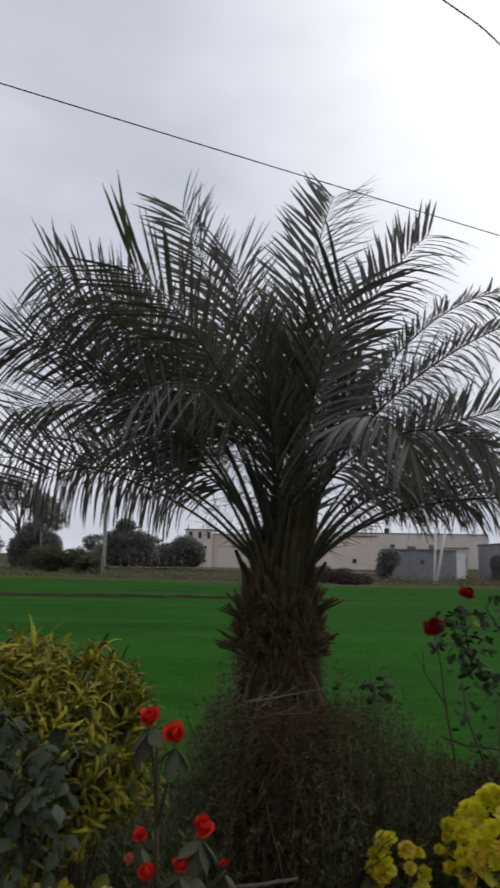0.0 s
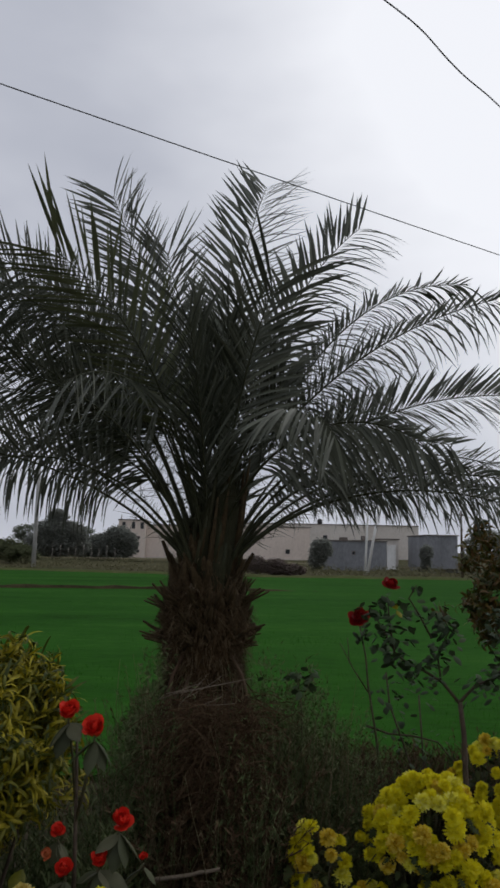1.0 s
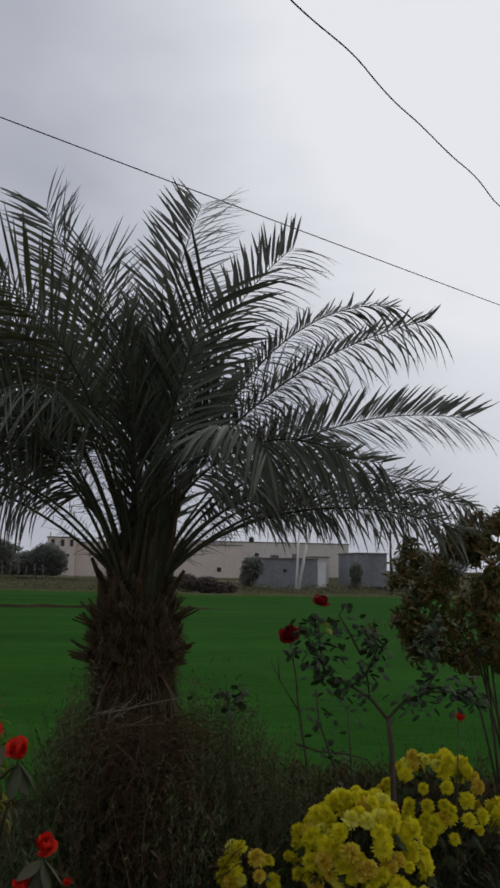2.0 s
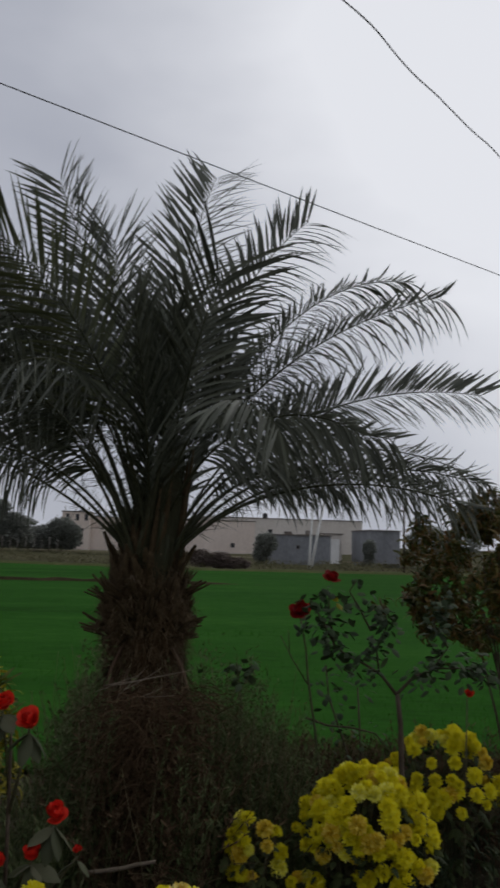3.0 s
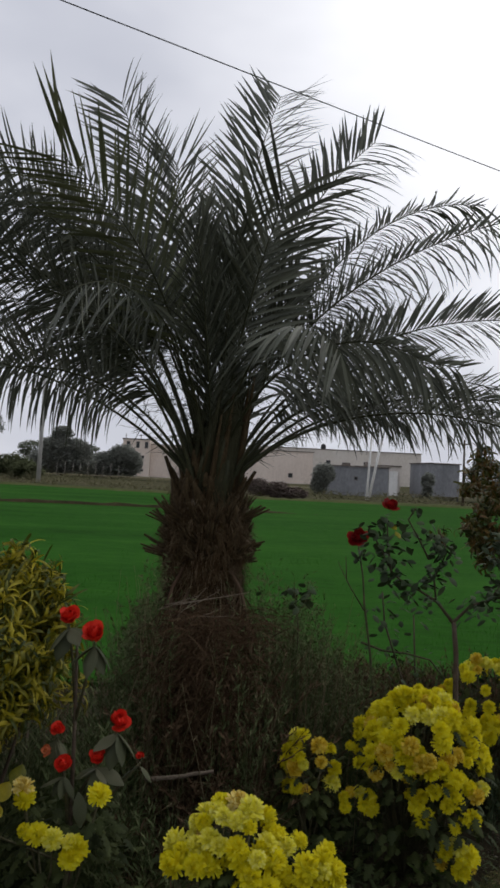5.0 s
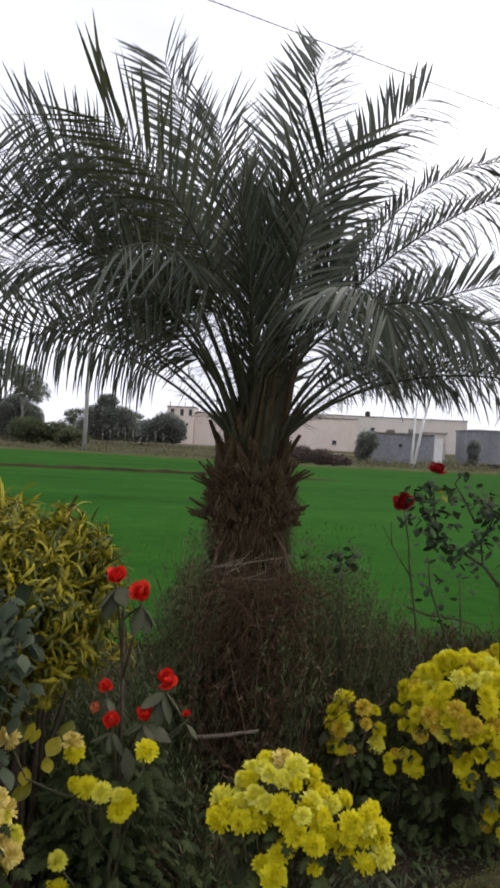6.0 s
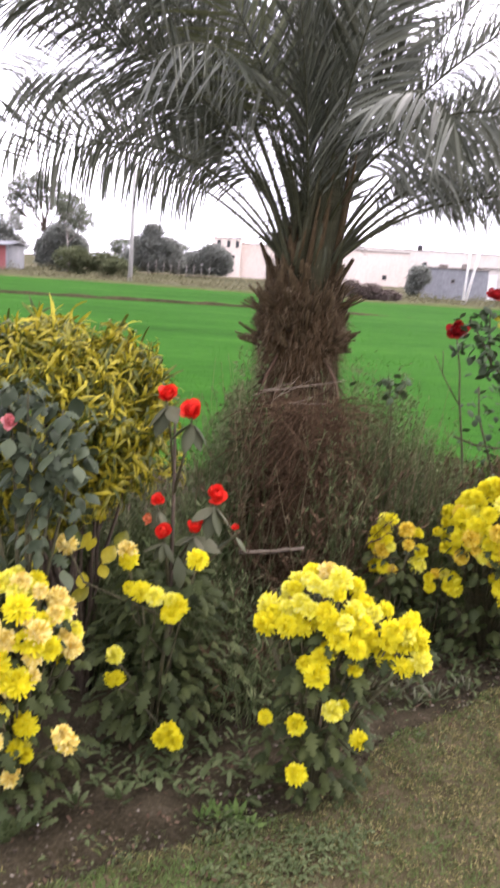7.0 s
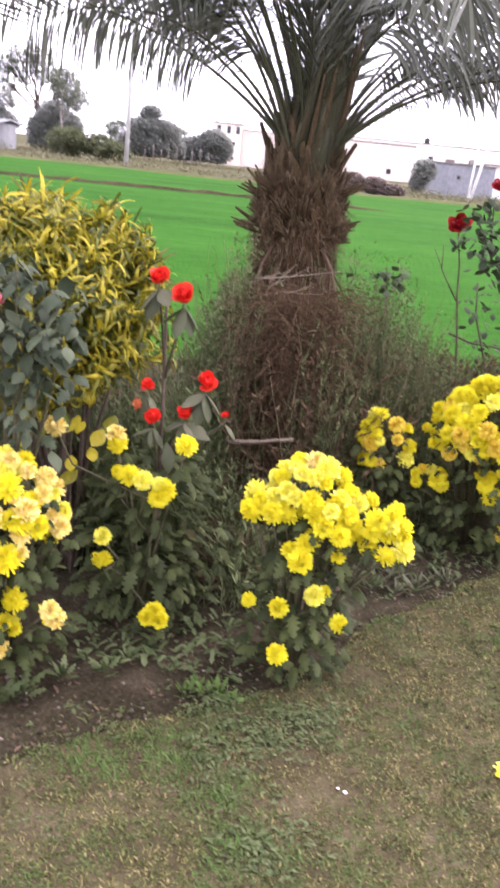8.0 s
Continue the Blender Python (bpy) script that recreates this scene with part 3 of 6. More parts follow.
def farm_house():
    t = thing("farm_house", (-34.5, 92, 0), "low farm house with a red wall and a flat grey roof", "house")
    part("wall", wall_panel(Geo(), -42.0, -34.45, -0.2, 2.4, 92.0, 92.25, [(-36.6, 0.0, 0.9, 1.9)]), M_GREYWALL, t, smooth=False)
    part("wall", wall_panel(Geo(), -34.45, -32.3, -0.2, 2.4, 92.0, 92.25, []), M_BRICKRED, t, "red painted wall, dulled with haze colour", smooth=False)
    part("wall", Geo().box(-32.3, -32.05, 92.0, 97, -0.2, 2.4), M_GREYWALL, t, smooth=False)
    part("wall", Geo().box(-42.0, -41.75, 92.25, 97, -0.2, 2.4), M_GREYWALL, t, smooth=False)
    part("wall", Geo().box(-42.0, -32.05, 97.0, 97.25, -0.2, 2.4), M_GREYWALL, t, smooth=False)
    g = Geo()
    g.v += [(-42.4, 91.5, 2.35), (-31.7, 91.5, 2.35), (-31.7, 94.6, 2.75), (-42.4, 94.6, 2.75), (-31.7, 97.7, 2.35), (-42.4, 97.7, 2.35)]
    g.v += [(x, y, z + 0.12) for x, y, z in g.v]
    g.f += [(0, 3, 2, 1), (3, 5, 4, 2), (6, 7, 8, 9), (9, 8, 10, 11), (0, 1, 7, 6), (4, 5, 11, 10), (1, 2, 8, 7), (2, 4, 10, 8), (3, 0, 6, 9), (5, 3, 9, 11)]
    part("roof", g, M_GREYWALL, t, "weathered grey sheet roof", smooth=False)
    part("door", Geo().box(-36.6, -35.7, 92.08, 92.14, 0.0, 1.9), M_WOOD, t, smooth=False)


def wall_panel(g, x0, x1, z0, z1, y0, y1, holes):
    """A wall from y0 (front) to y1 with openings (x, z, width, height) right through it."""
    xs = sorted({x0, x1, *[h[0] for h in holes], *[h[0] + h[2] for h in holes]})
    zs = sorted({z0, z1, *[h[1] for h in holes], *[h[1] + h[3] for h in holes]})
    inside = lambda x, z: any(h[0] < x < h[0] + h[2] and h[1] < z < h[1] + h[3] for h in holes)
    nx, nz = len(xs), len(zs)
    solid = lambda i, j: 0 <= i < nx - 1 and 0 <= j < nz - 1 and not inside((xs[i] + xs[i + 1]) / 2, (zs[j] + zs[j + 1]) / 2)
    at = lambda i, j, k: len(g.v) - 2 * nx * nz + 2 * (j * nx + i) + k
    g.v += [(x, y, z) for z in zs for x in xs for y in (y0, y1)]
    for i in range(nx - 1):
        for j in range(nz - 1):
            if solid(i, j):
                g.f += [(at(i, j, 0), at(i + 1, j, 0), at(i + 1, j + 1, 0), at(i, j + 1, 0)), (at(i, j, 1), at(i, j + 1, 1), at(i + 1, j + 1, 1), at(i + 1, j, 1))]
                for (di, dj), (a, b) in (((-1, 0), ((i, j), (i, j + 1))), ((1, 0), ((i + 1, j + 1), (i + 1, j))), ((0, -1), ((i + 1, j), (i, j))), ((0, 1), ((i, j + 1), (i + 1, j + 1)))):
                    if not solid(i + di, j + dj):
                        g.f.append((at(*a, 0), at(*b, 0), at(*b, 1), at(*a, 1)))
    return g


def building(name, x0, x1, y0, y1, h, label, mat, holes=(), coping=0.25, roof=M_COPING):
    t = thing(name, (x0, y0, 0), label, "building")
    part("wall", wall_panel(Geo(), x0, x1, -0.3, h, y0, y0 + 0.3, holes), mat, t, smooth=False)
    part("wall", Geo().box(x0, x0 + 0.3, y0 + 0.3, y1 - 0.3, -0.3, h), mat, t, smooth=False)
    part("wall", Geo().box(x1 - 0.3, x1, y0 + 0.3, y1 - 0.3, -0.3, h), mat, t, smooth=False)
    part("wall", Geo().box(x0, x1, y1 - 0.3, y1, -0.3, h), mat, t, smooth=False)
    part("roof", Geo().box(x0 + 0.3, x1 - 0.3, y0 + 0.3, y1 - 0.3, h - 0.35, h - 0.15), roof, t, smooth=False)
    c = 0.12
    g = Geo().box(x0 - c, x1 + c, y0 - c, y0 + 0.36, h, h + coping).box(x0 - c, x1 + c, y1 - 0.36, y1 + c, h, h + coping)
    g.box(x0 - c, x0 + 0.36, y0 + 0.36, y1 - 0.36, h, h + coping).box(x1 - 0.36, x1 + c, y0 + 0.36, y1 - 0.36, h, h + coping)
    part("coping", g, M_COPING, t, "darkened coping of the parapet", smooth=False)
    for x, z, w, hh in holes:
        f = Geo()
        f.box(x, x + 0.07, y0 + 0.12, y0 + 0.2, z, z + hh).box(x + w - 0.07, x + w, y0 + 0.12, y0 + 0.2, z, z + hh)
        f.box(x + 0.07, x + w - 0.07, y0 + 0.12, y0 + 0.2, z, z + 0.07).box(x + 0.07, x + w - 0.07, y0 + 0.12, y0 + 0.2, z + hh - 0.07, z + hh)
        win = part("window", f, M_COPING, t, smooth=False)
        part("pane", Geo().box(x + 0.06, x + w - 0.06, y0 + 0.15, y0 + 0.17, z + 0.06, z + hh - 0.06), M_GLASS, win, smooth=False)
        part("sill", Geo().box(x - 0.06, x + w + 0.06, y0 - 0.06, y0 + 0.12, z - 0.08, z - 0.003), mat, win, smooth=False)
    return t


def far_buildings():
    b = building("factory_office", -16.2, -11.55, 148, 158, 6.2, "pinkish plastered two-storey block with small windows", M_PLASTER,
                 [(-15.6, 4.75, 0.62, 1.15), (-13.95, 4.75, 0.62, 1.15), (-12.45, 4.75, 0.62, 1.15), (-15.5, 3.2, 0.5, 0.55), (-12.95, 3.0, 0.5, 0.5), (-15.7, 0.85, 0.5, 0.5), (-13.0, 0.7, 0.5, 0.5)], 0.18)
    for x in (-15.9, -13.3, -11.9):
        part("roof_post", Geo().box(x, x + 0.12, 149, 149.12, 6.3, 7.2), M_COPING, b, smooth=False)
    building("factory_shed", -11.5, 17.2, 150, 172, 5.5, "long pinkish plastered factory wall with a dark coping", M_PLASTER, [(12.9, 0.9, 0.8, 0.8), (-5.2, 0.7, 0.6, 0.7)], 0.16)
    p = building("cream_warehouse", 7.5, 46, 190, 215, 7.3, "cream plastered warehouse behind the factory", M_PALEWALL, [(24.5, 4.0, 1.0, 1.0), (33.0, 4.0, 1.0, 1.0), (40.0, 2.0, 1.2, 1.2)], 0.2)
    part("water_tank", Geo().tube([(24, 192, 7.1), (24, 192, 8.4), (24, 192, 8.7)], [0.6, 0.6, 0.2], 10), M_CABLE, p, "black plastic roof tank")
    building("grey_shed", 10.4, 16.4, 78, 84, 2.6, "low grey cement shed with things on its roof", M_GREYWALL, [(13.2, 1.35, 0.35, 0.35)], 0.08)
    building("grey_house", 20.2, 23.0, 78, 86, 3.25, "grey cement house at the field's edge", M_GREYWALL, [], 0.08)
    t = thing("gate", (16.5, 78.2, 0), "white gate leaf between grey walls", "gate")
    part("panel", Geo().box(16.55, 17.2, 78.2, 78.26, 0.05, 2.25), M_WHITE, t, smooth=False)
    part("frame", Geo().box(16.47, 16.55, 78.15, 78.3, 0, 2.35).box(17.2, 17.28, 78.15, 78.3, 0, 2.35).box(16.55, 17.2, 78.15, 78.3, 2.27, 2.35), M_WHITE, t, smooth=False)
    farm_house()
    building("cream_outhouse", 17.4, 19.2, 86, 90, 2.9, "small cream plastered outhouse", M_PALEWALL, [(18.0, 1.2, 0.4, 0.5)], 0.1)
    t = thing("roof_clutter", (12, 79, 2.45), "dark odds and ends stacked on the shed roof", "clutter")
    part("crate", Geo().box(12.2, 12.9, 78.6, 79.3, 2.45, 2.95), M_COPING, t, smooth=False)
    part("barrel", Geo().tube([(14.6, 79.2, 2.45), (14.6, 79.2, 3.1)], [0.3, 0.28], 9), M_COPING, t)
    part("plank", Geo().box(13.3, 15.6, 78.5, 78.75, 2.45, 2.72), M_COPING, t, smooth=False)


far_buildings()


def power_pole(x, y, top, lean, r, label, mat=M_CONCRETE, arm=0.0):
    t = thing("power_pole", (x, y, 0), label, "pole", "power poles")
    part("shaft", Geo().tube([(x, y, -0.2), (x + lean * 0.5, y, top * 0.5), (x + lean, y, top)], [r, r * 0.85, r * 0.65], 8), mat, t)
    if arm:
        part("crossarm", Geo().box(x + lean - arm, x + lean + arm, y - 0.05, y + 0.05, top - 0.35, top - 0.25), M_COPING, t, smooth=False)
        for k in (-0.9, 0.9):
            part("insulator", Geo().tube([(x + lean + arm * k, y, top - 0.25), (x + lean + arm * k, y, top - 0.17), (x + lean + arm * k, y, top - 0.08)], [0.03, 0.05, 0.02], 7), M_WHITE, t)
    return t


power_pole(-15.05, 75, 11.5, 0.16, 0.20, "pale concrete power pole at the field's far edge", arm=0.6)
power_pole(12.15, 65, 5.6, 0.25, 0.10, "slim pale pole, upright half of a pair", M_WHITE)
power_pole(12.35, 65.3, 5.6, 1.05, 0.12, "slim pale pole leaning across its neighbour", M_WHITE)
power_pole(18.2, 60, 4.7, -0.05, 0.10, "dark wooden post with a forked top", M_WOOD, arm=0.35)
power_pole(11.5, 16.2, 6.4, 0.0, 0.13, "concrete pole that carries the garden cables", arm=0.4)
power_pole(-14.6, -1.6, 6.4, 0.0, 0.13, "concrete pole that carries the overhead cable", arm=0.4)
power_pole(-5.0, -1.45, 6.4, 0.0, 0.13, "concrete pole that carries the service cable", arm=0.4)

whole("overhead_cable", Geo().tube(bent((-14.6, -1.6, 6.1), (11.5, 16.2, 6.1), 0.08, 60), 0.0065, 6), M_CABLE, "thin black overhead cable across the sky", "cable")


def kinked_cable():
    a, b = Vector((-5.0, -1.45, 6.15)), Vector((11.5, 16.2, 6.15))
    pts = []
    for i in range(201):
        s = i / 200
        p = a.lerp(b, s) - Vector((0, 0, 0.1 * 4 * s * (1 - s)))
        k = 0.034 * math.sin(math.pi * s)
        pts.append(p + Vector((k * noise.noise(Vector((s * 26, 0, 0))), -k * noise.noise(Vector((s * 26, 0, 0))), 1.1 * k * noise.noise(Vector((s * 30, 5, 0))))))
    whole("service_cable", Geo().tube(pts, 0.0064, 6), M_CABLE, "kinked black service cable overhead", "cable")


kinked_cable()


# ---- the date palm ----
CROWN = Vector((0.76, 4.15, 1.70))
# azimuth and rise of the frond at its base, its length, how far it bends over, how late it bends, and the habit of its leaflets
FRONDS = [
    (71, 89, 2.50, 42, 1.4, "plume"), (128, 76, 2.44, 19, 1.0, "stiff"), (-143, 81, 1.65, 57, 1.7, "broad"), (113, 69, 1.95, -2, 1.3, "stiff"),
    (26, 86, 2.10, 45, 1.45, "arching"), (148, 80, 2.07, 54, 1.1, "stiff"), (80, 78, 1.8, 50, 1.2, "plume"), (-60, 87, 1.35, 34, 1.3, "plume"),
    (100, 84, 1.4, 14, 1.0, "young"), (30, 87, 1.2, 16, 1.2, "young"), (-120, 88, 1.15, 14, 1.2, "young"), (-80, 88, 1.15, 20, 1.1, "young"), (-20, 86, 0.95, 24, 1.2, "young"),
    (24, 74, 2.38, 70, 1.67, "wispy"), (-1.2, 86, 2.02, 71.6, 0.78, "wispy"), (18, 76, 2.26, 78, 0.6, "sweeping"), (45, 63, 1.85, 54, 0.81, "side"),
    (5, 68, 1.92, 96, 0.75, "hanging"), (53, 38.6, 1.49, 43, 1.2, "hanging"), (-14.7, 48.8, 1.51, 70, 0.8, "hanging"), (38, 55, 1.5, 80, 1.0, "hanging"), (4, 57, 1.55, 82, 0.95, "hanging"),
    (162, 77, 1.99, 69, 1.35, "upright"), (169.6, 69.6, 1.80, 88, 1.25, "feather"), (-146.5, 67.6, 1.45, 82, 1.55, "feather"), (123, 53, 1.70, 51, 1.0, "side"), (165.6, 73.6, 1.28, 86, 1.1, "side"),
    (-172, 68, 1.75, 62, 1.3, "feather"), (-160, 76, 1.75, 60, 1.4, "side"), (177, 80, 2.05, 62, 1.4, "upright"), (171, 78, 2.0, 66, 1.35, "upright"), (180, 73, 1.9, 72, 1.3, "feather"), (140, 72, 1.75, 58, 1.2, "side"),
    (-170.7, 44.7, 1.45, 48, 1.05, "fringe"), (-158, 58, 1.35, 92, 1.2, "fringe"), (176, 52, 1.5, 52, 1.1, "fringe"),
    (-69, 80, 1.52, 122, 1.1, "drooping"), (-115, 79, 1.62, 114, 1.2, "drooping"), (-50, 80, 1.42, 108, 0.95, "wispy"),
    (-30, 66, 1.30, 80, 1.0, "wispy"),
    (135, 62, 1.8, 50, 1.1, "side"),
    (70, 80, 1.6, 40, 1.2, "plume"), (-105, 86, 1.15, 30, 1.2, "young"),
    (-170, 84, 1.55, 55, 1.5, "side"), (10, 83, 1.30, 55, 1.3, "side"), (-5, 50, 1.62, 66, 0.85, "hanging"), (12, 46, 1.62, 60, 0.85, "hanging")]
# spacing, length and breadth of the leaflets, where they begin, their angle from the rachis, droop of those above and below it, how far the blade turns to its own side, length of the upper ones
HABITS = {
    "stiff": (0.022, 0.45, 0.0150, 0.32, 42, 0.06, 0.20, 0.95, 1.0),
    "broad": (0.024, 0.45, 0.0155, 0.38, 48, 0.04, 0.14, 1.0, 1.0),
    "plume": (0.024, 0.46, 0.0175, 0.36, 46, 0.10, 0.45, 0.85, 1.0),
    "arching": (0.020, 0.37, 0.017, 0.36, 48, 0.12, 0.85, 0.80, 0.9),
    "young": (0.018, 0.36, 0.014, 0.22, 26, 0.20, 0.50, 0.60, 1.0),
    "upright": (0.023, 0.36, 0.0145, 0.38, 62, 0.0, 1.3, 0.95, 0.9),
    "wispy": (0.017, 0.32, 0.0150, 0.36, 40, 0.25, 1.7, 0.75, 0.50),
    "sweeping": (0.018, 0.34, 0.0150, 0.34, 40, 0.10, 0.45, 0.85, 0.95),
    "feather": (0.020, 0.39, 0.0120, 0.36, 46, 0.12, 0.7, 0.85, 0.95),
    "side": (0.021, 0.38, 0.0112, 0.36, 50, 0.30, 0.9, 0.70, 0.9),
    "hanging": (0.0145, 0.25, 0.0112, 0.36, 54, 0.5, 1.6, 0.70, 0.6),
    "fringe": (0.021, 0.31, 0.0108, 0.38, 58, 0.05, 3.8, 0.9, 1.0),
    "drooping": (0.030, 0.29, 0.0135, 0.56, 66, 0.7, 0.7, 0.45, 1.0)}
COMBS = ("stiff", "broad", "upright", "plume", "fringe", "arching", "sweeping")


def frond_line(row, n=22):
    inward = 0.085 if row[1] > 79 else 0.04 if row[1] > 68 else 0.0
    phi, rise, length, bend, late = row[:5]
    c, s = math.cos(radians(phi)), math.sin(radians(phi))
    p = CROWN + Vector((c, s, 0)) * 0.12
    out = [p.copy()]
    for i in range(n):
        e = radians(rise - bend * ((i + 0.5) / n) ** late)
        p = p + Vector((math.cos(e) * c, math.cos(e) * s, math.sin(e))) * (length / n)
        q = 1 - (i + 1) / n
        out.append(p - Vector((c, s, 0)) * (inward * q * q))
    out[0] -= Vector((c, s, 0)) * inward
    return out


def at_line(pts, s):
    x = max(0.0, min(0.9999, s)) * (len(pts) - 1)
    i = int(x)
    return pts[i].lerp(pts[i + 1], x - i), (pts[i + 1] - pts[i]).normalized()


def frond_leaflets(row):
    """Root, way, side, length, width and droop of each leaflet along a frond, set in loose groups of differing lean."""
    spacing, ln, broad, start, wide, droop_up, droop_low, turn_by, upper = HABITS[row[5]]
    pts, phi = frond_line(row), radians(row[0])
    side0 = Vector((-math.sin(phi), math.cos(phi), 0))
    mid = radians(row[1] - 0.5 * row[3])
    face = math.atan2(-math.cos(phi), -math.sin(mid) * math.sin(phi))
    roll = ((face + math.pi / 2) % math.pi - math.pi / 2 + radians(R.uniform(-8, 8))) * turn_by
    n = int(row[2] * (1 - start) / spacing)
    out = []
    for i in range(n):
        for sg in (-1, 1):
            k = min(1.0, max(0.0, (i + 0.5 + R.uniform(-0.32, 0.32)) / n)) ** 1.12
            p, t = at_line(pts, start + (1 - start) * k)
            nor = side0.cross(t)
            if nor.z < 0 and row[1] - row[3] * k ** row[4] > -20:
                nor = -nor
            turn = Matrix.Rotation(roll, 3, t)
            side, up = turn @ side0, turn @ nor
            a = radians(wide * (1.12 - 0.42 * k) + R.gauss(0, 5))
            v = radians((7 + 8 * math.sin(i * 2.1 + sg) if row[5] in COMBS else 14 + 17 * math.sin(i * 2.1 + sg)) + R.gauss(0, 15 if row[5] == "hanging" else 5))
            way = t * math.cos(a) + (side * sg * math.cos(v) + up * math.sin(v)) * math.sin(a)
            if row[5] == "drooping":
                way = (way - Vector((0, 0, 0.9))).normalized()
            high = way.z > (t * math.cos(a)).z
            size = ln * (0.62 + 0.34 * math.sin(math.pi * min(1, 0.18 + 0.55 * k))) * (upper if high else 1.0) * R.uniform(0.82, 1.12)
            flat = t.cross(way) * (0.45 if row[5] in COMBS else 0.8) + t * (1.0 if row[5] in COMBS else 0.6)
            out.append((p, way, flat, size, broad * R.uniform(0.75, 1.2), (droop_up if high else droop_low) * R.uniform(0.6, 1.35)))
    return out


def trunk_radius(z):
    return along([(0.0, 0.19), (0.7, 0.185), (1.15, 0.19), (1.32, 0.178), (1.48, 0.165), (1.62, 0.148), (1.78, 0.125)], z)


def build_palm():
    palm = thing("date_palm", (0.74, 4.2, 0), "young date palm with a shaggy trunk and arching grey-green fronds", "palm tree")
    x0, y0 = 0.74, 4.2
    g, rings = Geo(), []
    for i in range(25):
        z = i * 1.78 / 24
        rings.append((z, trunk_radius(z)))
    m = 22
    for i, (z, r) in enumerate(rings):
        for k in range(m):
            a = 2 * math.pi * k / m
            q = r * (1 + 0.10 * noise.noise(Vector((math.cos(a) * 2, math.sin(a) * 2, z * 7))))
            g.v.append((x0 + q * math.cos(a), y0 + q * math.sin(a), z))
            if i:
                b = (i - 1) * m
                g.f.append((b + k, b + (k + 1) % m, b + m + (k + 1) % m, b + m + k))
    g.f.append(tuple(range(len(g.v) - m, len(g.v))))
    part("trunk", g, M_TRUNK, palm)
    shapes = []
    for k in range(4):
        b = Geo()
        h = 0.09 + 0.022 * k
        prof = [(0.0, 0.044, 0.014), (0.35, 0.036, 0.018), (0.7, 0.022, 0.013), (1.0, 0.004 + 0.002 * k, 0.004)]
        for i, (s, w, d) in enumerate(prof):
            o = 0.02 * s * s
            for j in range(6):
                a = 2 * math.pi * j / 6
                b.v.append((w * math.cos(a), d * math.sin(a) + o, s * h))
                if i:
                    q = (i - 1) * 6
                    b.f.append((q + j, q + (j + 1) % 6, q + 6 + (j + 1) % 6, q + 6 + j))
        b.f.append(tuple(range(18, 24)))
        shapes.append(b.mesh("leaf_base", M_BOOT))
    g = Geo()
    rr = [0.110, 0.120, 0.118, 0.114, 0.106, 0.09, 0.065, 0.03]
    for i, r in enumerate(rr):
        for k in range(18):
            a = 2 * math.pi * k / 18
            q = r * (1 + 0.16 * noise.noise(Vector((math.cos(a) * 3, math.sin(a) * 3, i * 0.35))))
            g.v.append((CROWN.x + 0.010 * i + q * math.cos(a), CROWN.y + q * math.sin(a), 1.54 + 0.10 * i))
            if i:
                b = (i - 1) * 18
                g.f.append((b + k, b + (k + 1) % 18, b + 18 + (k + 1) % 18, b + 18 + k))
    g.f.append(tuple(range(len(g.v) - 18, len(g.v))))
    part("crown_sheath", g, M_SHEATH, palm, "fibrous dark sheath at the heart of the crown")
    for i in range(44):
        a = i * 2.39996 + R.uniform(-0.2, 0.2)
        out = Vector((math.cos(a), math.sin(a), 0))
        foot, top = 1.52 + R.uniform(0, 0.2), 1.86 + R.uniform(0, 0.36)
        c0, c1 = Vector((CROWN.x, CROWN.y, foot)), Vector((CROWN.x + 0.10 * (top - 1.54), CROWN.y, top))
        pts = [c0 + out * 0.112, c0.lerp(c1, 0.5) + out * R.uniform(0.118, 0.128), c1 + out * R.uniform(0.08, 0.13)]
        part("petiole_base", Geo().tube(pts, [0.020, 0.013, 0.004], 5), R.choice((M_RACHIS, M_SHEATH, M_SHEATH, M_BOOT)), palm)
    n = 250
    for i in range(n):
        a = i * 2.39996
        z = 0.60 + 1.17 * (i / n) ** 0.75
        r = trunk_radius(z)
        open_out = math.exp(-((z - 1.39) / 0.085) ** 2)
        lean = radians((10 if z < 1.3 else 22 - 30 * max(0, z - 1.55)) + 15 * open_out + R.uniform(-12, 16))
        size = (0.5 if z < 1.28 else 0.8) * R.uniform(0.6, 1.2)
        way = Vector((math.cos(a) * math.sin(lean), math.sin(a) * math.sin(lean), math.cos(lean)))
        out = Vector((math.cos(a), math.sin(a), 0))
        side = Vector((-math.sin(a), math.cos(a), 0))
        nor = side.cross(way)
        mm = Matrix((side, -nor, way)).transposed().to_4x4()
        mm.translation = Vector((x0, y0, z)) + out * (r + 0.002)
        part("leaf_base", shapes[R.randrange(4)], None, palm, m=mm @ Matrix.Rotation(R.uniform(-0.4, 0.4), 4, 'Y') @ Matrix.Scale(size, 4))
    g = Geo()
    for i in range(22000):
        a, z = R.uniform(0, 6.283), R.uniform(0.15, 1.84) if i % 3 else R.uniform(1.0, 1.65)
        out = Vector((math.cos(a), math.sin(a), 0))
        p = Vector((x0, y0, z)) + out * ((trunk_radius(z) + 0.035 * math.exp(-((z - 1.4) / 0.12) ** 2)) * R.uniform(0.90, 1.08) if z < 1.7 else R.uniform(0.08, 0.13))
        g.leaf(p, out * R.uniform(0.1, 0.9) + Vector((R.uniform(-0.5, 0.5), R.uniform(-0.5, 0.5), R.uniform(-1.2, 0.9))), (-out.y, out.x, 0), R.uniform(0.03, 0.10), R.uniform(0.002, 0.005), 3, 0.6, 0.1, R.uniform(-1, 1), (1, 0.8, 0.2))
    part("fibre", g, M_FIBRE, palm, "loose brown fibre round the trunk", kind="stuff")
